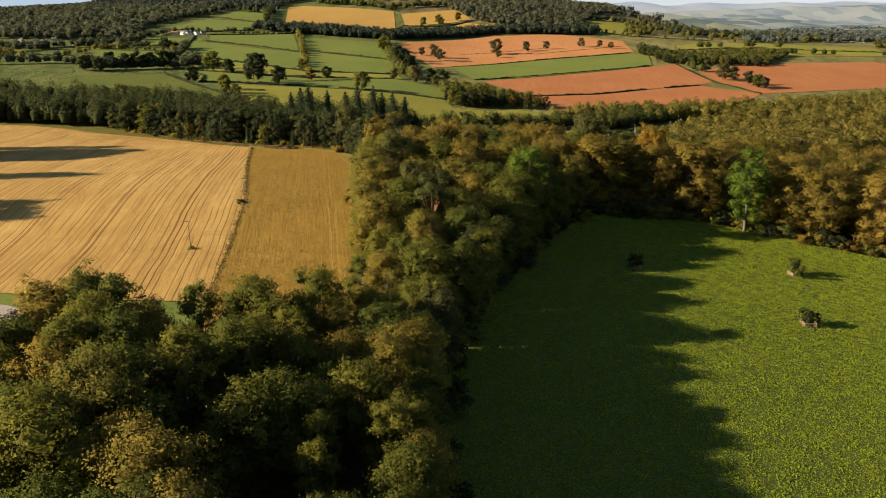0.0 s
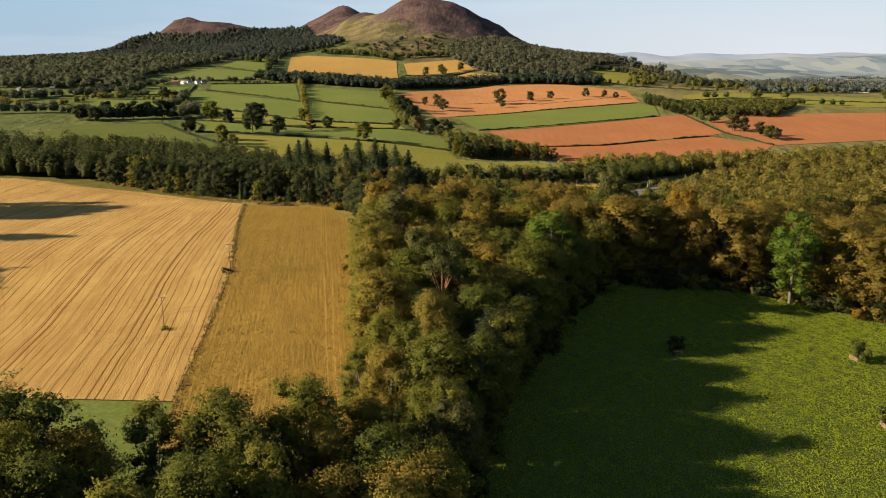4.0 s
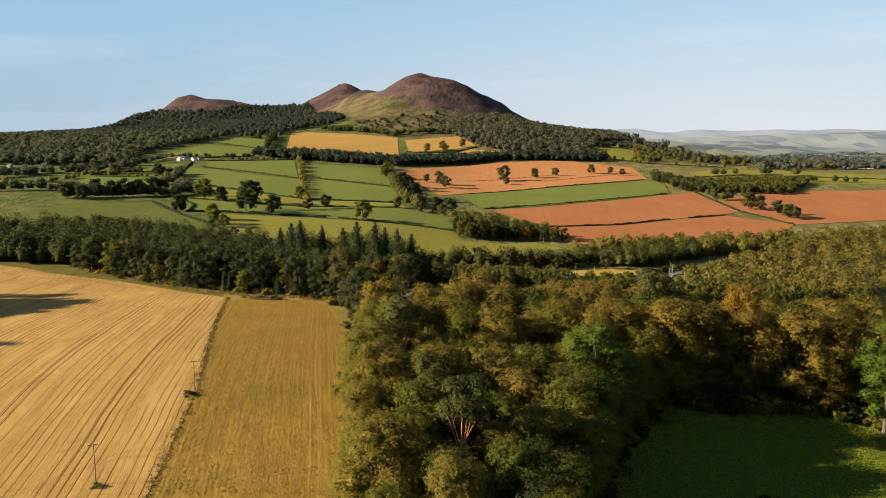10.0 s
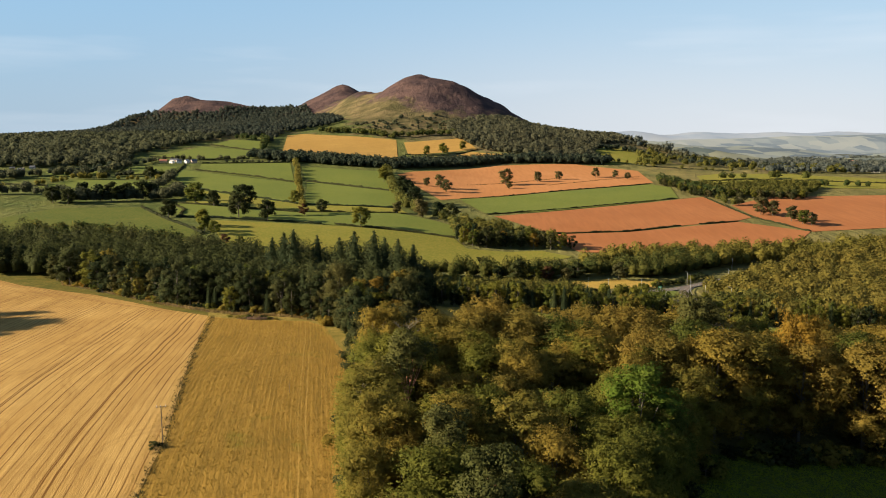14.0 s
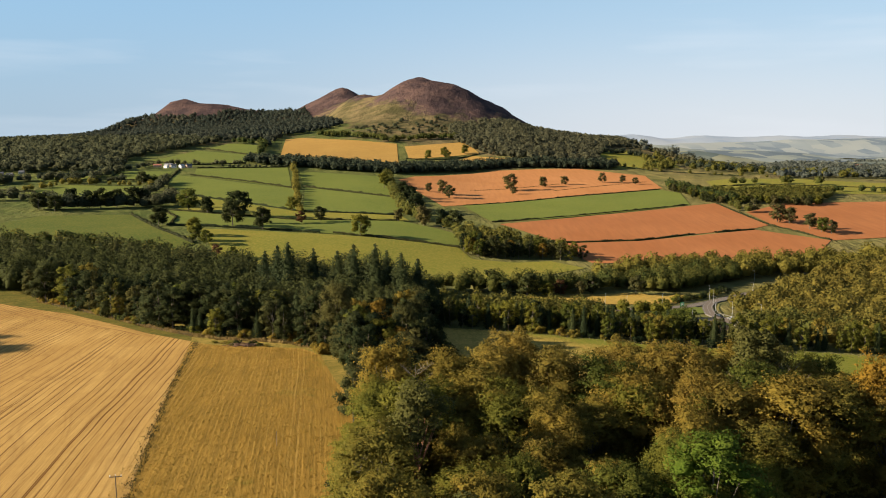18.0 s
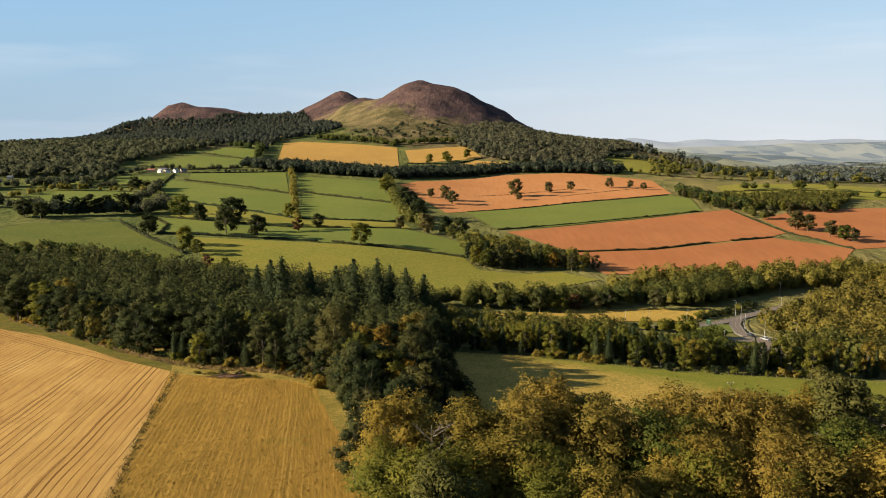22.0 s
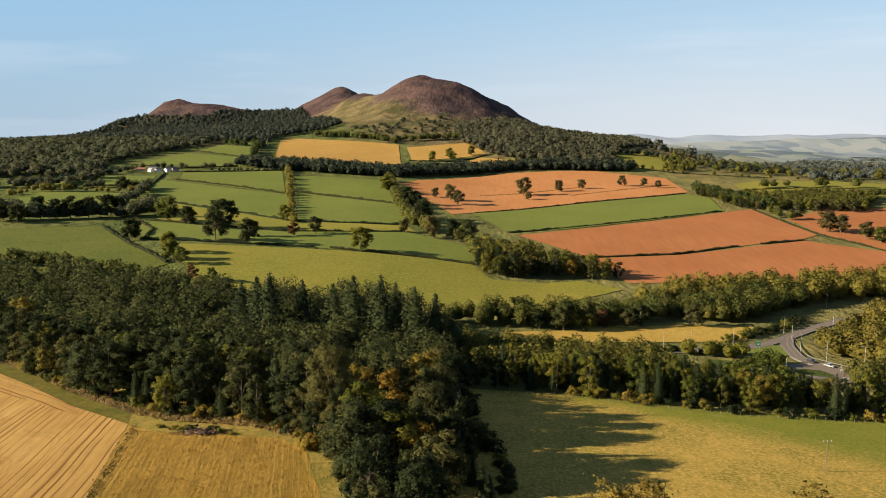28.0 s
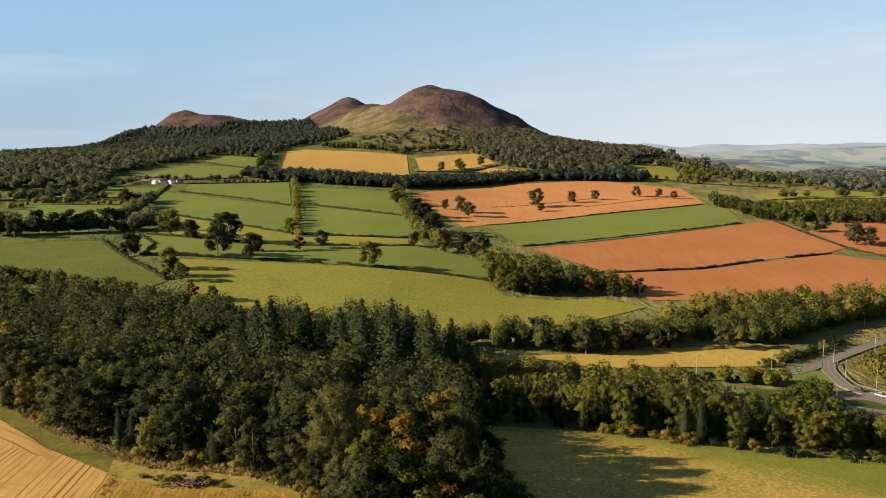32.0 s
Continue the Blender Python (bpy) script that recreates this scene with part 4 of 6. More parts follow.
# ---- far woods, each one mass of many crowns ----
def far_wood(name, spots, label, mat, seed, sharp=0.0, per=64, leaf=0.46):
    """spots: (x, y, height, radius) of each crown."""
    rng = np.random.default_rng(seed)
    allv, allf, alln, n = [], [], [], 0
    base = np.array([(math.cos(a), math.sin(a), z) for z, off in ((-0.55, 0.0), (0.25, 0.6)) for a in [off + i * math.pi / 3 for i in range(6)]] + [(0, 0, 0.75)])
    ring = [(i, (i + 1) % 6, 6 + (i + 1) % 6, 6 + i) for i in range(6)]
    cap = [(6 + i, 6 + (i + 1) % 6, 12) for i in range(6)]
    for x, y, h, r in spots:
        z = height(x, y)
        core = base * np.array((r * 0.80, r * 0.80, h * 0.46)) * rng.uniform(0.8, 1.2, (13, 1)) + np.array((x, y, z + h * 0.46))
        d = rng.normal(0, 1, (per, 3))
        d[:, 2] = np.abs(d[:, 2]) * 0.9 - 0.25
        d /= np.linalg.norm(d, axis=1)[:, None]
        taper = 1.0 - sharp * np.clip(d[:, 2:3], 0, 1)
        p = d * np.array((r, r, h * 0.5)) * np.hstack((taper, taper, np.ones_like(taper))) * rng.uniform(0.8, 1.08, (per, 1)) + np.array((x, y, z + h * 0.5))
        cv, cf = cards(p, d, r * leaf, rng)
        allv.append(core)
        alln.append(base / np.linalg.norm(base, axis=1)[:, None])
        allf += [tuple(i + n for i in f) for f in ring + cap]
        n += 13
        allv.append(cv)
        alln.append(soft(d, rng, 0.45))
        allf += [tuple(f) for f in (cf + n).tolist()]
        n += len(cv)
    ob = new(name, mesh_of(name, np.vstack(allv), allf, mat, True, np.vstack(alln)))
    return tagged(ob, label, "trees", kind="stuff")


def spots_in(poly, gap, low, high, seed, keep=1.0, wide=0.36, top=1000):
    rng = random.Random(seed)
    out = []
    for x, y in scatter(poly, gap, rng):
        if rng.random() < keep and height(x, y) < top:
            h = rng.uniform(low, high)
            out.append((x, y, h, h * wide * rng.uniform(0.85, 1.2)))
    return out


D = "dense dark green broadleaf wood"
dark_spots = spots_in([(-470, 640), (-470, 580), (-340, 573), (-300, 570), (-262, 555), (-232, 545), (-215, 560), (-155, 504), (-112, 470), (-70, 452), (-40, 442), (0, 434), (-2, 530), (-24, 590), (-60, 606), (-110, 598), (-160, 622), (-330, 650), (-400, 665)], 8.6, 11, 22, 211, 0.97, 0.30)
tint_rng = random.Random(12)
dark_spots = [(x, y, h + min(4.0, max(0.0, (y - 520 - 0.1 * abs(x)) * 0.08)), r) for x, y, h, r in dark_spots]
browned = [p for p in dark_spots if tint_rng.random() < (0.55 if p[1] > 560 - 0.15 * p[0] else 0.12)]
far_wood("woodland", [p for p in dark_spots if p not in browned], D, L_DARK, 11, 0.2, 330, 0.16)
far_wood("woodland", browned, "bronze and olive crowns in the dark wood", L_DEEP, 16, 0.1, 330, 0.16)
far_wood("woodland", spots_in([(-8, 600), (20, 602), (44, 600), (120, 624), (160, 620), (215, 662), (225, 690), (150, 660), (100, 640), (30, 618), (-10, 616)], 7.6, 9, 16, 217, 1.0, 0.34), "valley belt of green and bronze trees", L_FAR, 17, 0.1, 330, 0.17)
far_wood("woodland", spots_in([(10, 492), (60, 484), (80, 478), (84, 496), (78, 518), (60, 530), (0, 540), (-6, 520)], 7.0, 9, 13, 212, 1.0, 0.34), "mixed trees beside the road", L_FAR, 12, 0.2, 220, 0.22)
far_wood("woodland", spots_in([(176, 462), (240, 460), (420, 540), (520, 700), (380, 735), (320, 690), (232, 628), (186, 560), (170, 500)], 8.0, 8, 17, 213, 0.96, 0.35), "mixed autumn wood in the valley", L_AUTUMN, 13, 0.15, 260, 0.19)
far_wood("woodland", spots_in([(215, 664), (310, 692), (420, 725), (560, 760), (560, 800), (300, 730), (145, 690), (100, 652), (160, 664)], 8.2, 9, 17, 214, 1.0, 0.36), "belt of trees below the ploughland", L_FAR, 14, 0.15, 230, 0.2)
far_wood("woodland", spots_in([(24, 764), (60, 758), (110, 744), (100, 752), (60, 792), (24, 802)], 8, 12, 16, 215, 1.0, 0.36), "copse of rounded trees", L_FAR, 15, 0.1, 170, 0.26)
far_wood("woodland", spots_in([(340, 1032), (451, 1014), (521, 1110), (453, 1130), (385, 1105), (330, 1130)], 7.5, 8, 11, 216, 1.0, 0.36), "shelter belt of bronze and green trees", L_FAR, 16, 0.1, 90, 0.38)
far_wood("far_wood", spots_in([(-305, 1305), (-214, 1264), (-69, 1232), (96, 1356), (277, 1350), (300, 1385), (120, 1395), (20, 1372), (-70, 1290), (-130, 1310), (-255, 1330), (-300, 1345)], 8.5, 11, 16, 201), "dark belt of trees below the stubble fields", L_FARDARK, 1)
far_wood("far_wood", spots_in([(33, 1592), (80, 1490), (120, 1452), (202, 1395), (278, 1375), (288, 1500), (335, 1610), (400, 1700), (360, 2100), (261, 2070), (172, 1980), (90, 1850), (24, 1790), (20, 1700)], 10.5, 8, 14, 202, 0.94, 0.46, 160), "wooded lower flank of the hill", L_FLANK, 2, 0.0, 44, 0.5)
shoulder = spots_in([(-312, 1430), (-318, 1560), (-325, 1690), (-265, 1800), (-215, 1870), (-270, 2050), (-400, 2450), (-440, 2680), (-560, 2800), (-740, 2850), (-860, 2790), (-950, 2760), (-1060, 2830), (-1150, 2850), (-1350, 2650), (-1300, 1900), (-700, 1700), (-450, 1600), (-340, 1600)], 14.5, 10, 16, 203, 0.95, 0.42, 178)
shoulder = [p for p in shoulder if p[0] > -760 or height(p[0], p[1]) < 160]
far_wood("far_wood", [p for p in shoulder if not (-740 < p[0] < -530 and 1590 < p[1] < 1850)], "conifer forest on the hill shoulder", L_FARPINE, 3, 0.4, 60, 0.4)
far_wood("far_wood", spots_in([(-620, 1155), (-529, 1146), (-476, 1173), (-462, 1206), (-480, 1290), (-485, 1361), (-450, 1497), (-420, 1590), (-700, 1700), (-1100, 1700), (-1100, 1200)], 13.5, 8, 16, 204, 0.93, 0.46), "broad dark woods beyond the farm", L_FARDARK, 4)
far_wood("far_wood", spots_in([(-2400, 2000), (-1300, 1700), (-1350, 2600), (-1150, 2850), (-1500, 3600), (-3000, 3600)], 50, 12, 18, 205, 0.8, 0.85), "far dark woods on low ground", L_FARPINE, 5, 0.2, 20)
far_wood("far_wood", spots_in([(-256, 1692), (-180, 1658), (-97, 1582), (-44, 1602), (31, 1622), (31, 1640), (-44, 1622), (-97, 1604), (-180, 1680), (-250, 1712)], 11, 9, 14, 206, 0.85, 0.42), "row of trees above the stubble fields", L_FAR, 6)
far_wood("gorse_scrub", spots_in([(-190, 1720), (-95, 1690), (20, 1690), (30, 1790), (0, 1850), (-100, 1840), (-190, 1800)], 15, 3.5, 8, 207, 0.5, 0.65), "scattered dark gorse bushes on the hill foot", L_FARDARK, 7)
far_wood("far_wood", spots_in([(310, 1385), (470, 1340), (520, 1270), (700, 1330), (760, 1500), (560, 1560), (480, 1480), (420, 1560), (380, 1500)], 15, 9, 15, 208, 0.22, 0.45), "loose trees on the valley side", L_FAR, 8)
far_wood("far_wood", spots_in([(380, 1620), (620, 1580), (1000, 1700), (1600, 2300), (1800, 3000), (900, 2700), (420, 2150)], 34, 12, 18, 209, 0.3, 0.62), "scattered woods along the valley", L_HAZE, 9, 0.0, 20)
far_wood("far_wood", spots_in([(560, 760), (900, 900), (1200, 1300), (760, 1330), (700, 1210), (650, 1040), (640, 880)], 16, 10, 16, 210, 0.3, 0.42), "trees about the right-hand fields", L_FAR, 10)

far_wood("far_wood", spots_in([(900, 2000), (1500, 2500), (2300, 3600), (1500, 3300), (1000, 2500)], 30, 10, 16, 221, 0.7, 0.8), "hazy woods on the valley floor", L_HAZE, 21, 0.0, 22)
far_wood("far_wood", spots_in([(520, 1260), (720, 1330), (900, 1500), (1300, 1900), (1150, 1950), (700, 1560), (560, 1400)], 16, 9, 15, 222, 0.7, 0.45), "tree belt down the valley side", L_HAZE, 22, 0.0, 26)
# tree lines along the field edges
def tree_line(points, gap, low, high, seed, label, keep=0.9, wide=0.42, mat=None):
    rng = random.Random(seed)
    spots = []
    for (ax, ay), (bx, by) in zip(points, points[1:]):
        k = max(1, round(math.hypot(bx - ax, by - ay) / gap))
        for i in range(k):
            if rng.random() < keep:
                f, h = (i + rng.random()) / k, rng.uniform(low, high)
                spots.append((ax + (bx - ax) * f + rng.uniform(-2, 2), ay + (by - ay) * f + rng.uniform(-2, 2), h, h * wide))
    return far_wood("tree_line", spots, label, mat or L_FAR, seed, 0.0, 130, 0.3)


tree_line([(-590, 1010), (-520, 1080), (-455, 1100), (-440, 1180)], 11, 8, 14, 301, "line of trees between paddocks", 0.9, 0.42, L_FARDARK)
tree_line([(-500, 1085), (-445, 1100), (-362, 1112)], 9, 5, 10, 302, "scrubby hedge trees along a paddock")
tree_line([(-560, 900), (-470, 938), (-400, 935)], 10, 9, 15, 303, "line of dark trees beside a pasture", 0.9, 0.42, L_FARDARK)
tree_line([(-352, 1100), (-330, 960), (-300, 905)], 9, 8, 14, 304, "shady tree line below the farm", 0.95, 0.42, L_FARDARK)
tree_line([(-226, 1285), (-178, 1060), (-143, 890)], 9, 6, 10, 305, "tall overgrown hedge between pastures", 1.0, 0.4)
tree_line([(-76, 1200), (-54, 1020), (-36, 905), (14, 815), (20, 760)], 9, 9, 15, 306, "dense tree line between pasture and ploughland", 0.95)
tree_line([(-482, 1000), (-468, 1066), (-362, 1070)], 10, 5, 10, 307, "hedge trees round a pasture")
tree_line([(330, 1000), (340, 950)], 12, 8, 12, 308, "small trees at a field corner", 0.7)
tree_line([(-700, 1060), (-600, 1000), (-500, 970)], 10, 8, 14, 309, "line of dark trees beside a pasture")
tree_line([(-330, 700), (-250, 690), (-190, 665), (-130, 645)], 7, 7, 12, 310, "scrub along the back of the dark wood", 1.0, 0.5, L_AUTUMN)
tree_line([(700, 1120), (520, 1130)], 14, 6, 10, 311, "thin hedge with small trees", 0.6)
tree_line([(-400, 1575), (-330, 1545), (-308, 1420)], 9, 10, 15, 312, "tree belt at the pasture top")


# ---- hedges ----
def hedge(points, tall, wide, seed, label="clipped dark green field hedge"):
    """A rough hedge along a line: a lumpy core and a skin of leaf sprays."""
    rng = np.random.default_rng(seed)
    vs, fs, n = [], [], 0
    pts = []
    for (ax, ay), (bx, by) in zip(points, points[1:]):
        k = max(1, round(math.hypot(bx - ax, by - ay) / 3.0))
        pts += [(ax + (bx - ax) * i / k, ay + (by - ay) * i / k) for i in range(k)]
    pts.append(points[-1])
    for i, (x, y) in enumerate(pts):
        nx, ny = pts[min(i + 1, len(pts) - 1)][0] - pts[max(i - 1, 0)][0], pts[min(i + 1, len(pts) - 1)][1] - pts[max(i - 1, 0)][1]
        ln = math.hypot(nx, ny) or 1.0
        ox, oy = -ny / ln, nx / ln
        lump = 0.85 + 0.3 * math.sin(i * 0.9 + seed) * math.sin(i * 0.37 + 2.0 * seed)
        z, h, w = height(x, y), tall * lump * rng.uniform(0.65, 1.2), wide * rng.uniform(0.6, 1.15)
        for s, e in ((-0.5, -0.3), (-0.55, 0.5 * h), (-0.25, 0.92 * h), (0.25, 0.92 * h), (0.55, 0.5 * h), (0.5, -0.3)):
            vs.append((x + ox * w * s, y + oy * w * s, z + e))
        if i:
            fs += [(n - 6 + k, n - 5 + k, n + 1 + k, n + k) for k in range(5)]
        n += 6
    core = np.array(vs)
    m = len(pts) * 16
    idx = rng.integers(0, len(pts) - 1, m) if len(pts) > 1 else np.zeros(m, int)
    f = rng.uniform(0, 1, (m, 1))
    k = rng.integers(1, 5, m)
    p = core[idx * 6 + k] * (1 - f) + core[(idx + 1) * 6 + k] * f + rng.normal(0, 0.18, (m, 3))
    cv, cf = cards(p, np.tile(np.array((0.0, -0.3, 0.6)), (m, 1)), 0.75, rng, 0.6)
    fs += [tuple(q) for q in (cf + n).tolist()]
    ob = new("hedge", mesh_of("hedge", np.vstack((core, cv)), fs, L_HEDGE))
    return tagged(ob, label, "hedge", "field hedges")


hedge([(-297, 852), (-241, 768), (-190, 706)], 2.6, 2.4, 401, "rusty brown field hedge beside a pasture")
hedge([(-240, 788), (-203, 785), (-141, 778), (-104, 774)], 2.4, 2.2, 402)
hedge([(-92, 774), (-68, 768), (-17, 762), (16, 755)], 2.2, 2.2, 403)
hedge([(-345, 1168), (-256, 1124), (-186, 1080)], 2.6, 2.4, 404)
hedge([(-176, 1094), (-117, 1061), (-54, 1022)], 2.6, 2.4, 405)
hedge([(-297, 1008), (-225, 966), (-150, 908)], 2.4, 2.2, 406)
hedge([(-142, 903), (-40, 898)], 2.2, 2.0, 407)
hedge([(-276, 890), (-143, 846), (-40, 861)], 2.2, 2.0, 408)
hedge([(27, 987), (146, 1058), (296, 1138)], 1.3, 1.5, 409)
hedge([(52, 874), (136, 918), (288, 1000)], 1.7, 1.9, 410)
hedge([(101, 792), (181, 806), (240, 834)], 1.7, 1.9, 411)
hedge([(262, 842), (306, 857)], 2.0, 2.0, 412, "short gappy hedge in ploughland")
hedge([(326, 1011), (332, 880), (360, 816)], 1.6, 2.6, 413, "grassy bank with a thin hedge")
hedge([(-377, 1218), (-354, 1098)], 2.4, 2.4, 414)
hedge([(-420, 1482), (-324, 1412)], 2.4, 2.2, 415)
hedge([(-455, 1298), (-380, 1268), (-303, 1300)], 2.4, 2.2, 416)
hedge([(-357, 1234), (-290, 1252), (-230, 1267)], 2.4, 2.2, 417)
hedge([(40, 1115), (93, 1140), (180, 1195)], 0.8, 1.0, 418, "low broken hedge across ploughland")
hedge([(150, 1120), (240, 1180), (300, 1215)], 0.8, 1.0, 419, "low broken hedge across ploughland")
hedge([(-262, 1360), (-130, 1352), (-72, 1400)], 2.0, 2.0, 420)
hedge([(-60, 1440), (20, 1440), (72, 1492)], 2.2, 2.2, 421)
hedge([(380, 1165), (470, 1185), (690, 1160)], 2.0, 2.0, 422)


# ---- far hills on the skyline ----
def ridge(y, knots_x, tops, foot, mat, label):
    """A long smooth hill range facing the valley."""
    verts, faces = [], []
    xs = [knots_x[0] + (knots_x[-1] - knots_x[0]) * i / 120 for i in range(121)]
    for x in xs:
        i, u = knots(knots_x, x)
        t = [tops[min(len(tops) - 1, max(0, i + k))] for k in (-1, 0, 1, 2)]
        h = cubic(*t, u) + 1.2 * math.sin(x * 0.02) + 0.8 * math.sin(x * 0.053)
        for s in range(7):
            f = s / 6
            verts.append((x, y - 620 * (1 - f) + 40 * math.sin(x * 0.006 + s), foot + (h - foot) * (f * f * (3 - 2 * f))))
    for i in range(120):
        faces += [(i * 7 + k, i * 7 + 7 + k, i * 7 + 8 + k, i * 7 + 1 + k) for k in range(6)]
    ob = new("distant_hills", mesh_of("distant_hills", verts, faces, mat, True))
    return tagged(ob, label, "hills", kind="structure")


def distance(name, a, b, c, haze_glow, plots=0.0):
    """Far land with haze put into its colours and a faint glow; plots gives the share of its patchwork of fields and
    woods.
    """
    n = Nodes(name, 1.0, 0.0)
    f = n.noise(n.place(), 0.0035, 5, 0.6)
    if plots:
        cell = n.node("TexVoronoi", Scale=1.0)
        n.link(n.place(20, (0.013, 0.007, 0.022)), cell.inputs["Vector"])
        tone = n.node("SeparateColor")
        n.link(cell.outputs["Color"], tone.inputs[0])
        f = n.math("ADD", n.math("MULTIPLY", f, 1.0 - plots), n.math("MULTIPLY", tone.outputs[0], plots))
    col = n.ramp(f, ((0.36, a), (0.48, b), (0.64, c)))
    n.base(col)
    # emission in the land's own colour stands in for bright haze
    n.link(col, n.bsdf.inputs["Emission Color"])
    n.bsdf.inputs["Emission Strength"].default_value = haze_glow
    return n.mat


# bluish paling of these ranges is painted haze, strongest on the farthest
ridge(4860, (700, 952, 1050, 1229, 1427, 1624, 1945, 2142, 2326, 2537, 2778, 3300), (60, 85, 113, 131, 107, 124, 118, 129, 122, 133, 126, 130), 40, distance("haze_tinted_moor", (0.082, 0.098, 0.116), (0.098, 0.110, 0.124), (0.112, 0.119, 0.124), 0.62), "skyline moorland hills with pale blue haze in their colour")
ridge(4300, (800, 992, 1147, 1425, 1704, 1921, 2231, 2442, 3000), (30, 48, 60, 79, 86, 99, 105, 112, 118), 12, distance("haze_tinted_slopes", (0.060, 0.072, 0.080), (0.085, 0.095, 0.096), (0.108, 0.113, 0.104), 0.5, 0.5), "hazy pale green slopes across the valley")
ridge(3600, (560, 718, 820, 974, 1154, 1335, 1438, 1593, 1723, 1854, 2029, 2500), (20, 38, 54, 69, 54, 44, 50, 40, 30, 9, 20, 26), 0, distance("haze_tinted_woods", (0.050, 0.060, 0.066), (0.066, 0.076, 0.076), (0.094, 0.100, 0.086), 0.4, 0.6), "hazy wooded rise across the valley")
ridge(2950, (500, 649, 750, 954, 1057, 1263, 1469, 1607, 2200), (14, 35, 46, 50, 34, 8, 4, 12, 14), -10, distance("haze_tinted_fields", (0.046, 0.056, 0.052), (0.066, 0.074, 0.060), (0.110, 0.108, 0.074), 0.25, 0.6), "soft green fields on the far valley side")
ridge(4870, (-4200, -3000, -2200, -1500), (85, 92, 84, 70), 60, distance("haze_tinted_rise", (0.06, 0.08, 0.10), (0.08, 0.10, 0.11), (0.09, 0.11, 0.11), 0.5), "low skyline wooded rise with blue haze in its colour")


tree_line([(352, 1346), (420, 1470), (470, 1500), (560, 1560)], 12, 7, 12, 313, "tree line across the hill skirt", 0.8)
tree_line([(345, 1640), (398, 1650), (425, 1640), (480, 1570), (540, 1540)], 8, 9, 14, 314, "tree line below the upper grazing", 0.95, 0.45, L_FLANK)
tree_line([(380, 1760), (430, 1800), (500, 1830), (620, 1740), (660, 1680)], 10, 8, 13, 346, "scattered trees along the skyline of the skirt", 0.7, 0.45, L_FLANK)
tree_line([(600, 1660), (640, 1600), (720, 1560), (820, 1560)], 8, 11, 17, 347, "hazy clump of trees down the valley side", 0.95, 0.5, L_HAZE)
tree_line([(300, 1400), (345, 1350), (420, 1300), (560, 1260)], 14, 5, 9, 315, "scrubby line along a lane", 0.7)
hedge([(296, 1400), (345, 1348), (470, 1300)], 1.6, 2.0, 424, "low hedge along a lane")
hedge([(-364, 1116), (-432, 1110)], 2.4, 2.2, 425)
hedge([(-290, 902), (-250, 840), (-238, 790)], 2.4, 2.2, 426)
field("field", [(600, 1430), (618, 1505), (805, 1610), (760, 1500)], M_FARSTUB, "pale brown stubble across the valley", 20, 0.8)
field("field", [(640, 1060), (700, 1120), (900, 1150), (900, 950), (660, 900)], M_GREEN, "pale green field on the valley side", 16, 0.5)
field("field", [(900, 1500), (1100, 1800), (1500, 2000), (1300, 1600)], M_MEADOW, "far pale green pasture", 30, 1.0)
field("field", [(1900, 3300), (2300, 3980), (2900, 3980), (2600, 3400)], M_HAY, "far gold stubble in the valley", 60, 2.0)
field("field", [(-700, 1735), (-705, 1850), (-540, 1770), (-545, 1690)], M_FARSTUB, "sliver of gold stubble in the woods", 20, 1.5)
field("field", [(-593, 1250), (-575, 1305), (-548, 1256)], M_GREEN, "small green clearing in the woods", 12, 0.5)


tree_line([(-400, 874), (-366, 884), (-333, 900), (-305, 906)], 6, 11, 17, 331, "clump of dark round trees by a pasture", 0.95, 0.45, L_FARDARK)
tree_line([(-297, 905), (-286, 935), (-300, 960)], 6, 12, 17, 332, "clump of dark round trees below the farm", 1.0, 0.45, L_FARDARK)
tree_line([(-470, 1075), (-420, 1100), (-372, 1104)], 8, 6, 11, 333, "scrubby trees along a paddock", 0.9, 0.45, L_FARDARK)
tree_line([(-560, 1060), (-520, 1095), (-470, 1110), (-455, 1190), (-430, 1225)], 8, 7, 12, 334, "dark trees round the paddocks", 0.95, 0.45, L_FARDARK)
tree_line([(-440, 1222), (-425, 1262), (-395, 1275), (-330, 1275), (-300, 1290)], 8, 5, 9, 335, "shelter trees round the farm", 0.8, 0.45, L_FARDARK)
tree_line([(-330, 1256), (-230, 1268)], 7, 3, 5, 336, "thick hedge above the pasture", 1.0, 0.5, L_FARDARK)
tree_line([(296, 1528), (345, 1545), (420, 1520), (470, 1470)], 7, 8, 13, 341, "dark tree line above the grazing", 0.95, 0.45, L_FARDARK)
tree_line([(430, 1440), (480, 1400), (560, 1380), (640, 1400)], 8, 9, 15, 342, "clump of dark trees on the valley side", 0.9, 0.5, L_FARDARK)
tree_line([(395, 1180), (470, 1205), (560, 1190)], 30, 9, 13, 343, "trees standing in a field hedge", 0.8, 0.5)
tree_line([(312, 1150), (330, 1060), (350, 1010)], 7, 11, 15, 344, "rounded green trees at the end of the belt", 1.0, 0.5)
tree_line([(-640, 1040), (-600, 1062), (-560, 1075), (-530, 1060)], 7, 7, 12, 345, "dark trees before the village", 0.95, 0.5, L_FARDARK)
hedge([(-432, 1107), (-451, 1187), (-470, 1186)], 2.4, 2.4, 427)
hedge([(-437, 940), (-470, 1000), (-535, 1010)], 2.4, 2.4, 428)


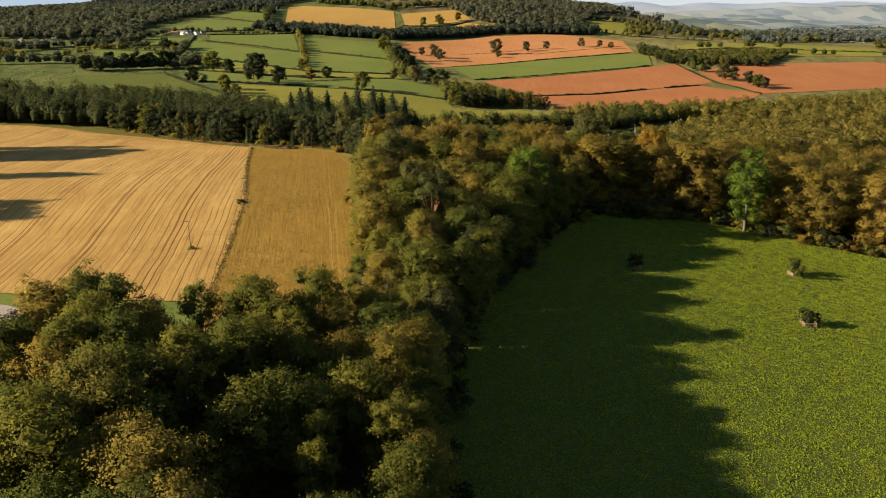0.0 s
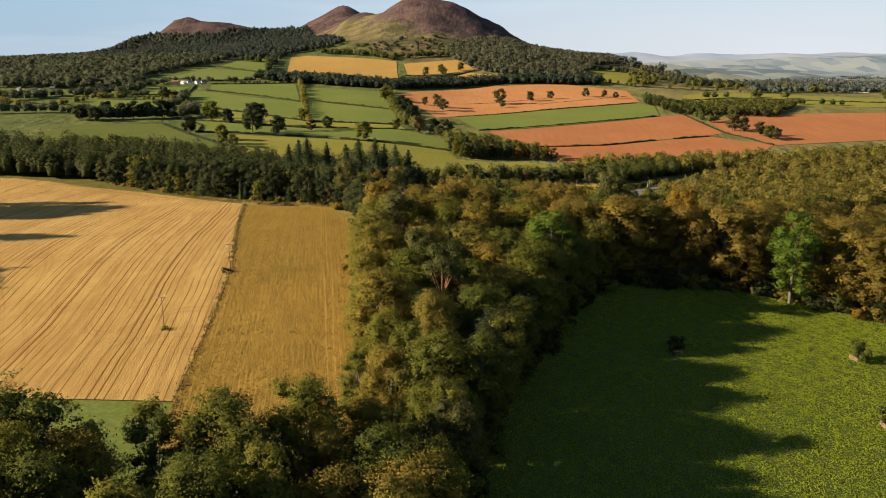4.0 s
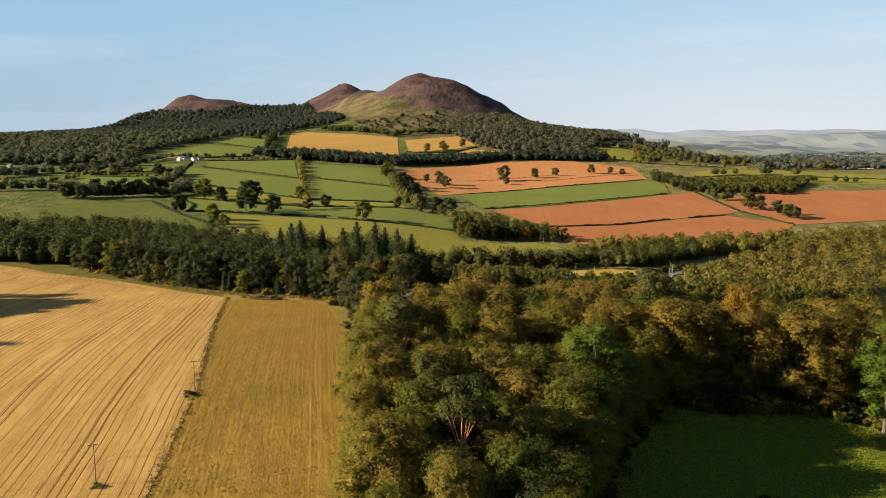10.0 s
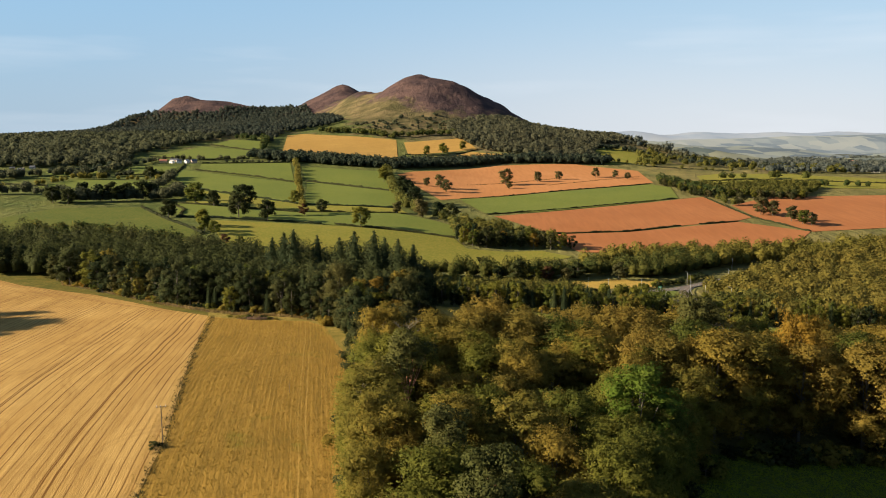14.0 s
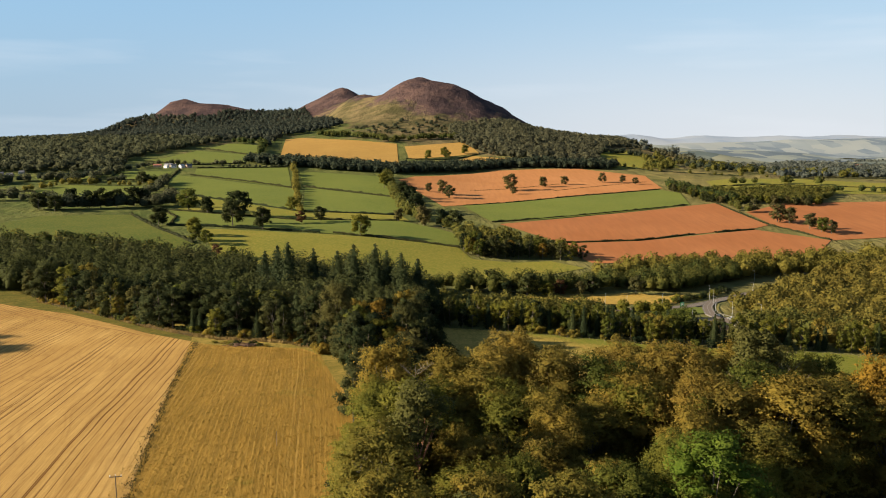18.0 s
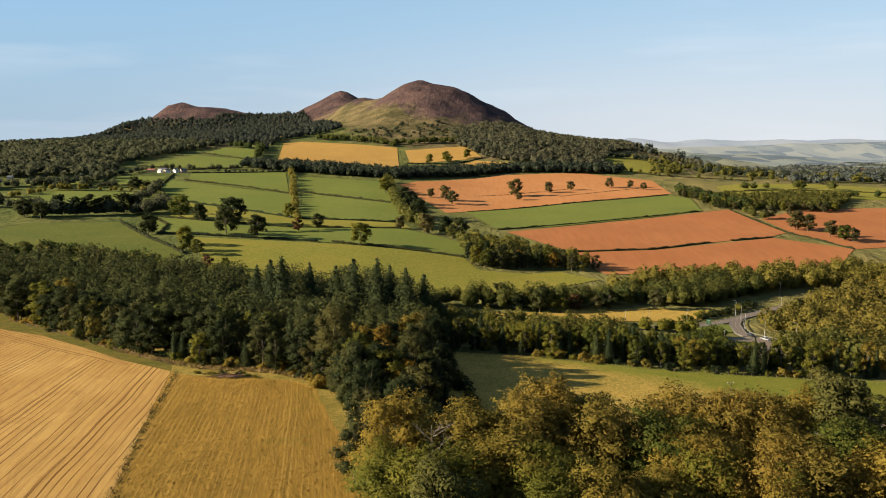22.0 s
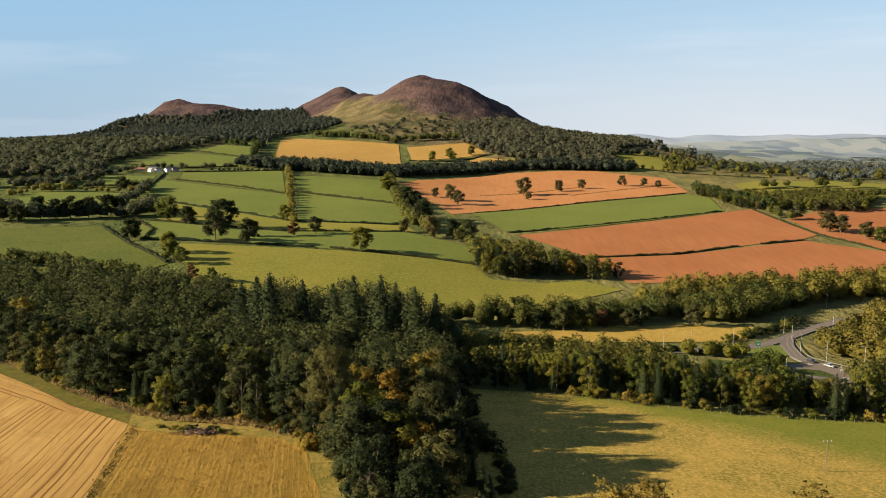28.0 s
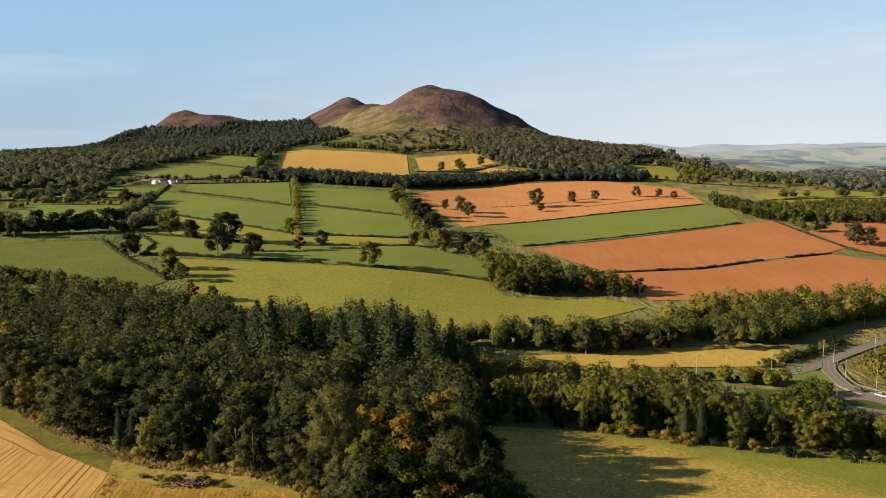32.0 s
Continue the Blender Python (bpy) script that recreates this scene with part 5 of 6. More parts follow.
# ---- small trees, shrubs and rough grass ----
bush_forms = broad("bush", (51, 52, 53), 3.2, 2.0, 0.1, 9, 900, 0.30, L_GREEN, 0.08)
KINDS["bush"] = Kind("shrub", "rounded green shrub at the wood edge", bush_forms)
KINDS["bronzebush"] = Kind("shrub", "bronze-leaved shrub at the wood edge", with_leaves(bush_forms, L_OLIVE))
KINDS["goldbush"] = Kind("shrub", "yellowing shrub at the wood edge", with_leaves(bush_forms, L_GOLD))
KINDS["darkbush"] = Kind("shrub", "dark green thorny shrub", with_leaves(bush_forms, L_DARK))
edge_rng = random.Random(31)


def bush_row(points, gap, mix, low, high, group, away=2.0):
    for (ax, ay), (bx, by) in zip(points, points[1:]):
        k = max(1, round(math.hypot(bx - ax, by - ay) / gap))
        for i in range(k):
            f = (i + edge_rng.random()) / k
            plant(edge_rng.choice(mix), ax + (bx - ax) * f + edge_rng.uniform(-away, away), ay + (by - ay) * f + edge_rng.uniform(-away, away), edge_rng.uniform(low, high), 1.1, group)


bush_row([(80, 286), (118, 288), (148, 271), (182, 256), (240, 248)], 3.4, ["bush", "bronzebush", "bronzebush", "goldbush", "darkbush"], 2.5, 6.5, "shrubs at the wood edge", 2.5)
bush_row([(11, 70), (13, 120), (16, 165), (28, 203), (39, 226), (49, 248), (60, 270), (76, 284), (116, 290)], 4.2, ["bush", "darkbush", "darkbush"], 2.5, 6, "shrubs at the wood edge", 2.0)
bush_row([(-84, 132), (-56, 138), (-34, 142), (-12, 160), (-7, 190), (-12, 240), (-22, 292)], 4.5, ["bush", "bronzebush", "darkbush"], 2.5, 6, "shrubs at the wood edge", 2.0)
bush_row([(-212, 529), (-170, 497), (-150, 479), (-109, 445), (-84, 430), (-60, 427), (-38, 398)], 3.6, ["bush", "bronzebush", "bronzebush", "darkbush", "goldbush"], 1.8, 4.5, "shrubs at the wood edge", 2.0)
bush_row([(6, 376), (0, 430), (-4, 468)], 5, ["darkbush", "bush"], 2, 5, "shrubs at the wood edge", 2.0)
bush_row([(34, 466), (84, 451), (150, 447)], 4.5, ["bush", "darkbush", "bronzebush"], 2, 4, "shrubs at the wood edge", 1.5)
bush_row([(10, 350), (60, 342), (110, 344)], 6, ["bronzebush", "bush"], 2, 4.5, "shrubs at the wood edge", 3)
plant("darkbush", -63, 273, 1.7, 1.3, "shrubs at the wood edge")
plant("bush", -67, 226.5, 1.4, 1.2, "shrubs at the wood edge")


def tufts(name, spots, size, tall, mat, label, seed):
    """Rough grass: upright blades in a loose scatter."""
    rng = np.random.default_rng(seed)
    p = np.array([(x, y, height(x, y) + 0.35) for x, y in spots])
    n = len(p)
    a = rng.uniform(0, 2 * np.pi, n)
    s = size * rng.uniform(0.6, 1.5, (n, 1))
    u = np.stack((np.cos(a), np.sin(a), np.zeros(n)), 1) * s
    up = np.stack((rng.normal(0, 0.25, n), rng.normal(0, 0.25, n), np.ones(n)), 1) * tall * rng.uniform(0.5, 1.4, (n, 1))
    v = np.stack((p - u * 0.5, p + u * 0.5, p + u * 0.35 + up, p - u * 0.35 + up), 1).reshape(-1, 3)
    ob = new(name, mesh_of(name, v, np.arange(4 * n).reshape(-1, 4).tolist(), mat))
    return tagged(ob, label, "grass", kind="stuff")


L_STRAW = leaves("dry_grass_blades", (0.162, 0.119, 0.042), (0.257, 0.171, 0.068), (0.314, 0.218, 0.105), 0.3)


def spread(poly, count, seed):
    rng = random.Random(seed)
    x0, x1 = min(p[0] for p in poly), max(p[0] for p in poly)
    y0, y1 = min(p[1] for p in poly), max(p[1] for p in poly)
    out = []
    while len(out) < count:
        x, y = rng.uniform(x0, x1), rng.uniform(y0, y1)
        if inside(x, y, poly):
            out.append((x, y))
    return out


tufts("dry_grass", spread([(-226, 548), (-212, 530), (-170, 498), (-150, 480), (-109, 446), (-84, 431), (-60, 427), (-40, 406), (-46, 408), (-62, 419), (-88, 424), (-100, 431), (-128, 454), (-160, 485), (-188, 511), (-212, 524)], 3600, 61), 0.6, 0.55, L_STRAW, "tall dry golden grass along the wood", 62)

L_BLADE = leaves("pasture_grass_blades", (0.158, 0.196, 0.014), (0.190, 0.210, 0.017), (0.215, 0.205, 0.020), 0.5, 0.045)


def blades(name, poly, count, wide, tall, mat, label, seed, drill=None):
    """Grass standing in small tufts over a stretch of land, many blades to a square metre near by."""
    rng = np.random.default_rng(seed)
    x0, x1 = min(p[0] for p in poly), max(p[0] for p in poly)
    y0, y1 = min(p[1] for p in poly), max(p[1] for p in poly)
    xy = np.stack((rng.uniform(x0, x1, count), rng.uniform(y0, y1, count)), 1)
    hit = np.zeros(count, bool)
    for (ax, ay), (bx, by) in zip(poly, poly[1:] + poly[:1]):
        if ay != by:
            hit ^= ((ay > xy[:, 1]) != (by > xy[:, 1])) & (xy[:, 0] < ax + (xy[:, 1] - ay) * (bx - ax) / (by - ay))
    if drill:
        turn, gap = drill
        across = (xy[:, 0] * math.cos(turn) - xy[:, 1] * math.sin(turn)) / gap
        hit &= (across - np.floor(across)) < 0.8
    xy = xy[hit]
    gx, gy = np.arange(x0, x1 + 8, 8.0), np.arange(y0, y1 + 8, 8.0)
    lvl = np.array([[height(x, y) for x in gx] for y in gy])
    u, v = (xy[:, 0] - x0) / 8, (xy[:, 1] - y0) / 8
    i, j = np.minimum(u.astype(int), len(gx) - 2), np.minimum(v.astype(int), len(gy) - 2)
    u, v = u - i, v - j
    z = (lvl[j, i] * (1 - u) + lvl[j, i + 1] * u) * (1 - v) + (lvl[j + 1, i] * (1 - u) + lvl[j + 1, i + 1] * u) * v
    n = len(xy)
    p = np.column_stack((xy, z + 0.28))
    a = rng.uniform(0, 2 * np.pi, n)
    s = np.column_stack((np.cos(a), np.sin(a), np.zeros(n))) * wide * rng.uniform(0.5, 1.5, (n, 1))
    clumpy = 0.85 + 0.28 * np.sin(xy[:, 0] * 0.9 + 2 * np.sin(xy[:, 1] * 0.31)) * np.sin(xy[:, 1] * 0.8 + 1.7 * np.sin(xy[:, 0] * 0.23))
    up = np.column_stack((rng.normal(0, 0.35, n), rng.normal(0, 0.35, n), np.ones(n))) * (tall * clumpy * rng.uniform(0.6, 1.4, n))[:, None]
    tri = np.stack((p - s * 0.5, p + s * 0.5, p + up), 1).reshape(-1, 3)
    me = bpy.data.meshes.new(name)
    me.vertices.add(3 * n)
    me.vertices.foreach_set("co", tri.ravel())
    me.loops.add(3 * n)
    me.loops.foreach_set("vertex_index", np.arange(3 * n))
    me.polygons.add(n)
    me.polygons.foreach_set("loop_start", np.arange(0, 3 * n, 3))
    me.update(calc_edges=True)
    me.materials.append(mat)
    return tagged(new(name, me), label, "grass", kind="stuff")


blades("pasture_grass", [(14, 92), (160, 92), (200, 150), (240, 246), (175, 255), (118, 288), (68, 286), (30, 233), (12, 160)], 620000, 0.50, 0.27, L_BLADE, "short tufted green grass of the pasture", 71)
blades("pasture_grass", [(8, 62), (300, 62), (300, 235), (241, 246), (201, 150), (161, 92), (14, 92)], 560000, 0.50, 0.27, L_BLADE, "short tufted green grass at the pasture's outer side", 73)

L_AFTER = leaves("stubble_regrowth", (0.190, 0.128, 0.026), (0.290, 0.174, 0.036), (0.160, 0.130, 0.022), 0.35, 0.04)
blades("stubble_regrowth", [(-94, 416), (-53, 409), (-45, 400), (-35, 366), (-6, 300), (-5, 192), (-31, 167), (-45, 167)], 260000, 0.32, 0.16, L_AFTER, "ragged ochre stubble and weeds in drilled rows", 72, (radians(-9.5), 1.3))

L_WEED = leaves("stubble_weeds", (0.052, 0.048, 0.018), (0.109, 0.076, 0.027), (0.152, 0.104, 0.045))
strip_rng = random.Random(41)
strip_line = ((-94.5, 420), (-80, 352), (-62, 276), (-55, 222), (-47, 172))
strip_spots = []
for (ax, ay), (bx, by) in zip(strip_line, strip_line[1:]):
    for i in range(round(math.dist((ax, ay), (bx, by)) * 16)):
        f = strip_rng.random()
        if math.sin(f * 31 + ay) + math.sin(f * 77 + ax) > strip_rng.uniform(-3.0, 1.5):
            strip_spots.append((ax + (bx - ax) * f + strip_rng.gauss(0, 0.7), ay + (by - ay) * f))
tufts("weed_strip", strip_spots, 0.24, 0.22, L_WEED, "thin patchy dark weeds between the stubbles", 432)

R_ROAD = "leafy trees beside the road"
far_wood("woodland", spots_in([(98, 540), (122, 535), (128, 545), (112, 549), (98, 547)], 5.0, 5, 8, 231, 1.0, 0.42), R_ROAD, L_GREEN, 231, 0.0, 200, 0.25)
far_wood("woodland", spots_in([(60, 528), (80, 520), (84, 490), (66, 492)], 6.0, 8, 11, 232, 1.0, 0.4), R_ROAD, L_FAR, 232, 0.0, 200, 0.25)
far_wood("woodland", spots_in([(172, 532), (215, 505), (240, 560), (226, 612), (190, 588), (166, 556)], 6.5, 8, 12, 233, 1.0, 0.4), R_ROAD, L_AUTUMN, 233, 0.0, 200, 0.25)
far_wood("woodland", spots_in([(98, 491), (122, 492), (134, 528), (124, 530), (112, 512), (100, 506)], 4.6, 4, 7, 234, 1.0, 0.5), R_ROAD, L_GREEN, 234, 0.0, 200, 0.25)
far_wood("woodland", spots_in([(146, 492), (152, 478), (190, 470), (200, 492), (172, 506), (156, 500)], 5.6, 9, 13, 235, 1.0, 0.4), R_ROAD, L_FAR, 235, 0.0, 220, 0.22)
bush_row([(60, 556), (108, 546)], 4, ["bush", "bronzebush", "darkbush"], 2, 4, "shrubs by the road", 2)
bush_row([(128, 574), (150, 588), (190, 622)], 4, ["bush", "darkbush"], 2, 5, "shrubs by the road", 2)

# ---- road, lamps and signs ----
M_ROAD = plain("worn_asphalt", (0.082, 0.062, 0.044), (0.115, 0.088, 0.062), 0.5, 0.85, 0.01)
M_KERB = plain("pale_concrete", (0.08, 0.072, 0.06), (0.11, 0.10, 0.085), 2.0, 0.85, 0.01)
M_LINE = plain("road_paint", (0.15, 0.14, 0.13), (0.20, 0.19, 0.175), 3.0, 0.7, 0.005)
M_STEEL = plain("galvanised_steel", (0.34, 0.35, 0.36), (0.45, 0.46, 0.47), 4.0, 0.45, 0.002, 0.7)
M_WOODPOLE = plain("weathered_pole", (0.075, 0.055, 0.038), (0.110, 0.085, 0.060), 2.0, 0.85, 0.01)
M_TIMBER = plain("weathered_timber", (0.10, 0.075, 0.05), (0.16, 0.12, 0.085), 3.0, 0.85, 0.01)
M_WHITE = plain("white_render", (0.44, 0.43, 0.41), (0.54, 0.53, 0.50), 1.2, 0.75, 0.01)
M_GREYCLAD = plain("grey_cladding", (0.22, 0.22, 0.22), (0.30, 0.30, 0.29), 1.0, 0.7, 0.01)
M_STONE = plain("sandstone_wall", (0.24, 0.17, 0.12), (0.33, 0.25, 0.18), 1.0, 0.85, 0.02)
M_SLATE = plain("grey_slate", (0.055, 0.056, 0.062), (0.095, 0.095, 0.10), 2.0, 0.6, 0.02)
M_TILE = plain("red_pantiles", (0.20, 0.075, 0.045), (0.28, 0.11, 0.065), 2.0, 0.75, 0.02)
M_SIGN = plain("green_sign_face", (0.02, 0.13, 0.06), (0.03, 0.16, 0.08), 1.0, 0.4, 0.001)
M_DARKCAR = plain("black_car_paint", (0.012, 0.012, 0.014), (0.020, 0.020, 0.022), 1.0, 0.25, 0.001)
M_PALECAR = plain("silver_car_paint", (0.20, 0.205, 0.21), (0.25, 0.255, 0.26), 1.0, 0.3, 0.001)
M_TYRE = plain("tyre_rubber", (0.015, 0.015, 0.015), (0.022, 0.022, 0.022), 4.0, 0.9, 0.002)
M_GLASS = plain("tinted_glass", (0.02, 0.025, 0.03), (0.03, 0.035, 0.04), 1.0, 0.08, 0.0)


def smooth_line(points, step=3.0):
    out = []
    for i in range(len(points) - 1):
        q = [points[min(len(points) - 1, max(0, i + k))] for k in (-1, 0, 1, 2)]
        k = max(2, round(math.dist(points[i], points[i + 1]) / step))
        out += [(cubic(*(p[0] for p in q), j / k), cubic(*(p[1] for p in q), j / k)) for j in range(k)]
    return out + [points[-1]]


def ribbon_bm(line, side, wide, low, top):
    """A raised strip along a line, its middle shifted sideways by side metres."""
    bm = bmesh.new()
    last = None
    for i, (x, y) in enumerate(line):
        a, b = line[max(0, i - 1)], line[min(len(line) - 1, i + 1)]
        ln = math.dist(a, b) or 1.0
        ox, oy = -(b[1] - a[1]) / ln, (b[0] - a[0]) / ln
        z = height(x, y)
        ring = [bm.verts.new((x + ox * (side + s * wide / 2), y + oy * (side + s * wide / 2), z + e)) for s, e in ((-1, low), (-1, top), (1, top), (1, low))]
        if last:
            for k in range(3):
                bm.faces.new((last[k], last[k + 1], ring[k + 1], ring[k]))
        last = ring
    return bm


def road(points, wide, label, kerbs=True, lines=True):
    line = smooth_line(points)
    ob = new("road")
    tagged(ob, label, "road", kind="structure")
    part("surface", ribbon_bm(line, 0, wide, -0.5, 0.55), M_ROAD, ob)
    if kerbs:
        for s in (-1, 1):
            part("kerb", ribbon_bm(line, s * (wide / 2 + 0.12), 0.24, -0.5, 0.67), M_KERB, ob)
    if lines:
        part("centre_line", ribbon_bm(line, 0, 0.22, 0.5, 0.556), M_LINE, ob)
        for s in (-1, 1):
            part("edge_line", ribbon_bm(line, s * (wide / 2 - 0.4), 0.18, 0.5, 0.556), M_LINE, ob)
    return ob


road([(330, 690), (253, 647), (218, 627), (186, 603), (160, 580), (143, 566), (124, 556), (104, 550), (80, 546)], 5.8, "grey main road with kerbs and white lines")
road([(164, 582), (157, 568), (152, 552), (149, 538), (152, 526), (160, 515), (176, 507), (200, 500)], 5.4, "curving grey slip road with kerbs")
roundabout = new("road")
tagged(roundabout, "grey asphalt roundabout with a grass island", "road", kind="structure")
circle = [(141 + 11 * math.cos(a), 511 + 11 * math.sin(a)) for a in [i * math.pi / 14 for i in range(29)]]
part("surface", ribbon_bm(circle, 0, 8, -0.5, 0.62), M_ROAD, roundabout)
part("kerb", ribbon_bm(circle, 4.1, 0.3, -0.5, 0.72), M_KERB, roundabout)
field("verge", [(134, 511), (137, 505), (143, 504), (148, 509), (146, 516), (140, 518), (135, 516)], M_PASTURE, "round green grass island", 3, 0.75, "verge")
field("verge", [(122, 497), (133, 500), (130, 520), (120, 530), (104, 534), (102, 522), (110, 508)], M_PASTURE, "mown green grass verge", 6, 0.4, "verge")
field("verge", [(146, 575), (152, 562), (147, 545), (140, 540), (122, 548), (138, 560)], M_GREEN, "grassy wedge between the roads", 6, 0.4, "verge")


def lamp_post(x, y, tall, turn):
    ob = thing("street_lamp", x, y, "slim grey steel street lamp beside the road", "street lamp", "lamps by the road", turn)
    bm = bmesh.new()
    tube(bm, (0, 0, -0.3), (0, 0, 1.4), 0.11, 0.11, 8)
    tube(bm, (0, 0, 1.4), (0, 0, tall - 0.4), 0.09, 0.06, 8)
    part("column", bm, M_STEEL, ob)
    bm = bmesh.new()
    tube(bm, (0, 0, tall - 0.4), (0.5, 0, tall), 0.05, 0.045, 6)
    tube(bm, (0.5, 0, tall), (1.4, 0, tall + 0.1), 0.045, 0.04, 6)
    part("arm", bm, M_STEEL, ob)
    bm = bmesh.new()
    bmesh.ops.create_cube(bm, size=1, matrix=Matrix.Translation((1.75, 0, tall + 0.1)) @ Matrix.Diagonal((0.8, 0.34, 0.16, 1)))
    bmesh.ops.bevel(bm, geom=bm.edges[:], offset=0.05, segments=2, affect="EDGES")
    part("lantern", bm, M_KERB, ob, "pale lamp head")
    return ob


for x, y, turn in ((165, 580, 180), (201, 609, 200), (168, 595, 210), (156, 553, 180), (158, 534, 200), (170, 526, 150), (125, 502, 0), (128, 561, 270), (106, 555, 270), (94, 557, 270), (222, 656, 220)):
    lamp_post(x, y, 9.0, turn)


def box_bm(sx, sy, sz, x=0.0, y=0.0, z=0.0, bevel=0.0):
    bm = bmesh.new()
    bmesh.ops.create_cube(bm, size=1, matrix=Matrix.Translation((x, y, z)) @ Matrix.Diagonal((sx, sy, sz, 1)))
    if bevel:
        bmesh.ops.bevel(bm, geom=bm.edges[:], offset=bevel, segments=2, affect="EDGES")
    return bm


def road_sign(x, y, w, h, face, label, turn=0.0):
    ob = thing("road_sign", x, y, label, "sign", "signs by the road", turn)
    for s in (-0.35, 0.35):
        bm = bmesh.new()
        tube(bm, (s * w, 0, -0.3), (s * w, 0, 1.6 + h), 0.05, 0.05, 8)
        part("post", bm, M_STEEL, ob)
    part("panel", box_bm(w, 0.05, h, 0, -0.08, 1.5 + h / 2), face, ob)
    for k in range(3):
        part("bar", box_bm(w * (0.7 - 0.12 * k), 0.02, h * 0.09, 0, -0.12, 1.5 + h * (0.75 - 0.25 * k)), M_WHITE, ob)
    return ob


road_sign(139, 559, 2.2, 2.8, M_SIGN, "green direction sign with pale bars")
road_sign(153, 513, 1.2, 0.7, M_WHITE, "small white sign on two posts")
road_sign(147, 498, 4.5, 1.0, M_WHITE, "low white chevron board by the roundabout")

barrier = new("crash_barrier")
barrier.location = (0, 0, 0)
tagged(barrier, "long steel crash barrier beside the slip road", "barrier")
rail_line = smooth_line([(168, 582), (161, 567), (156.5, 552), (154, 540), (157, 530), (164, 520), (178, 512)])
part("rail", ribbon_bm(rail_line, 0, 0.1, 0.95, 1.27), M_KERB, barrier, "pale steel rail")
for x, y in rail_line[::2]:
    bm = bmesh.new()
    tube(bm, (x, y, height(x, y)), (x, y, height(x, y) + 1.2), 0.05, 0.05, 6)
    part("post", bm, M_STEEL, barrier)


def car(x, y, turn, paint, label):
    ob = thing("car", x, y, label, "car", "cars on the road", turn, height(x, y) + 0.62)
    bm = box_bm(4.3, 1.75, 0.62, 0, 0, 0.62, 0.12)
    part("body", bm, paint, ob)
    bm = bmesh.new()
    bmesh.ops.create_cone(bm, segments=4, cap_ends=True, radius1=1.55, radius2=1.05, depth=0.58, matrix=Matrix.Translation((-0.2, 0, 1.2)) @ Matrix.Diagonal((1.15, 0.72, 1, 1)) @ Matrix.Rotation(math.pi / 4, 4, "Z"))
    part("cabin", bm, M_GLASS, ob, "dark glazed cabin")
    part("roof", box_bm(1.7, 1.15, 0.06, -0.2, 0, 1.5, 0.02), paint, ob)
    for sx in (-1.35, 1.35):
        for sy in (-0.8, 0.8):
            bm = bmesh.new()
            tube(bm, (sx, sy - 0.1, 0.32), (sx, sy + 0.1, 0.32), 0.32, 0.32, 14)
            part("wheel", bm, M_TYRE, ob)
    for sy in (-0.6, 0.6):
        part("headlight", box_bm(0.06, 0.3, 0.14, 2.14, sy, 0.68), M_WHITE, ob, "clear headlight")
    return ob


car(150, 531, 290, M_DARKCAR, "black car on the slip road")
car(153.5, 523, 300, M_PALECAR, "silver car on the slip road")


# ---- poles and fences ----
def power_pole(x, y, tall, turn):
    ob = thing("utility_pole", x, y, "weathered wooden power pole with a crossarm in the field", "pole", "power poles", turn)
    bm = bmesh.new()
    tube(bm, (0, 0, -0.4), (0, 0, tall), 0.13, 0.08, 8)
    part("pole", bm, M_WOODPOLE, ob)
    part("crossarm", box_bm(2.3, 0.12, 0.14, 0, 0.12, tall - 0.35), M_TIMBER, ob, "weathered crossarm")
    for s in (-1.0, 0.0, 1.0):
        bm = bmesh.new()
        tube(bm, (s, 0.12, tall - 0.3), (s, 0.12, tall + 0.02), 0.05, 0.09, 6)
        part("insulator", bm, M_WHITE, ob)
    return ob


power_pole(-67.5, 227.5, 9.5, 20)
power_pole(-62, 275, 9.5, 10)
power_pole(88, 402, 8.6, 5)

for x, y, t in ((-40, 312, 1.8),):
    ob = thing("marker_post", x, y, "thin grey wooden post in the stubble", "post")
    bm = bmesh.new()
    tube(bm, (0, 0, -0.3), (0, 0, t * 2.2), 0.07, 0.06, 6)
    part("stake", bm, M_TIMBER, ob)


def fence(points, label, gap=3.0, tall=1.25):
    ob = new("fence")
    tagged(ob, label, "fence")
    post = box_bm(0.11, 0.11, tall + 0.3, 0, 0, tall / 2 - 0.1)
    me = bpy.data.meshes.new("post")
    post.to_mesh(me)
    post.free()
    me.materials.append(M_TIMBER)
    line = smooth_line(points, gap)
    for x, y in line:
        p = new("post", me)
        p.parent = ob
        p.location = (x, y, height(x, y) + 0.1)
    for h in (0.45, 0.8, 1.1):
        bm = bmesh.new()
        for a, b in zip(line, line[1:]):
            tube(bm, (a[0], a[1], height(*a) + h), (b[0], b[1], height(*b) + h), 0.012, 0.012, 3)
        part("wire", bm, M_TYRE, ob)
    return ob


fence([(-8, 464), (32, 463), (82, 448), (133, 444), (200, 436)], "grey post and wire fence along the trees")
fence([(-200, 516), (-160, 485), (-128, 455), (-100, 431)], "weathered post and wire fence at the wood")
fence([(-300, 854), (-356, 850), (-420, 840)], "post and rail fence on the rise")
fence([(-140, 858), (-40, 866), (10, 815)], "pale post fence across the pasture")


M_RAIL = plain("sunlit_sawn_rails", (0.20, 0.125, 0.08), (0.28, 0.18, 0.12), 3.0, 0.85, 0.01)


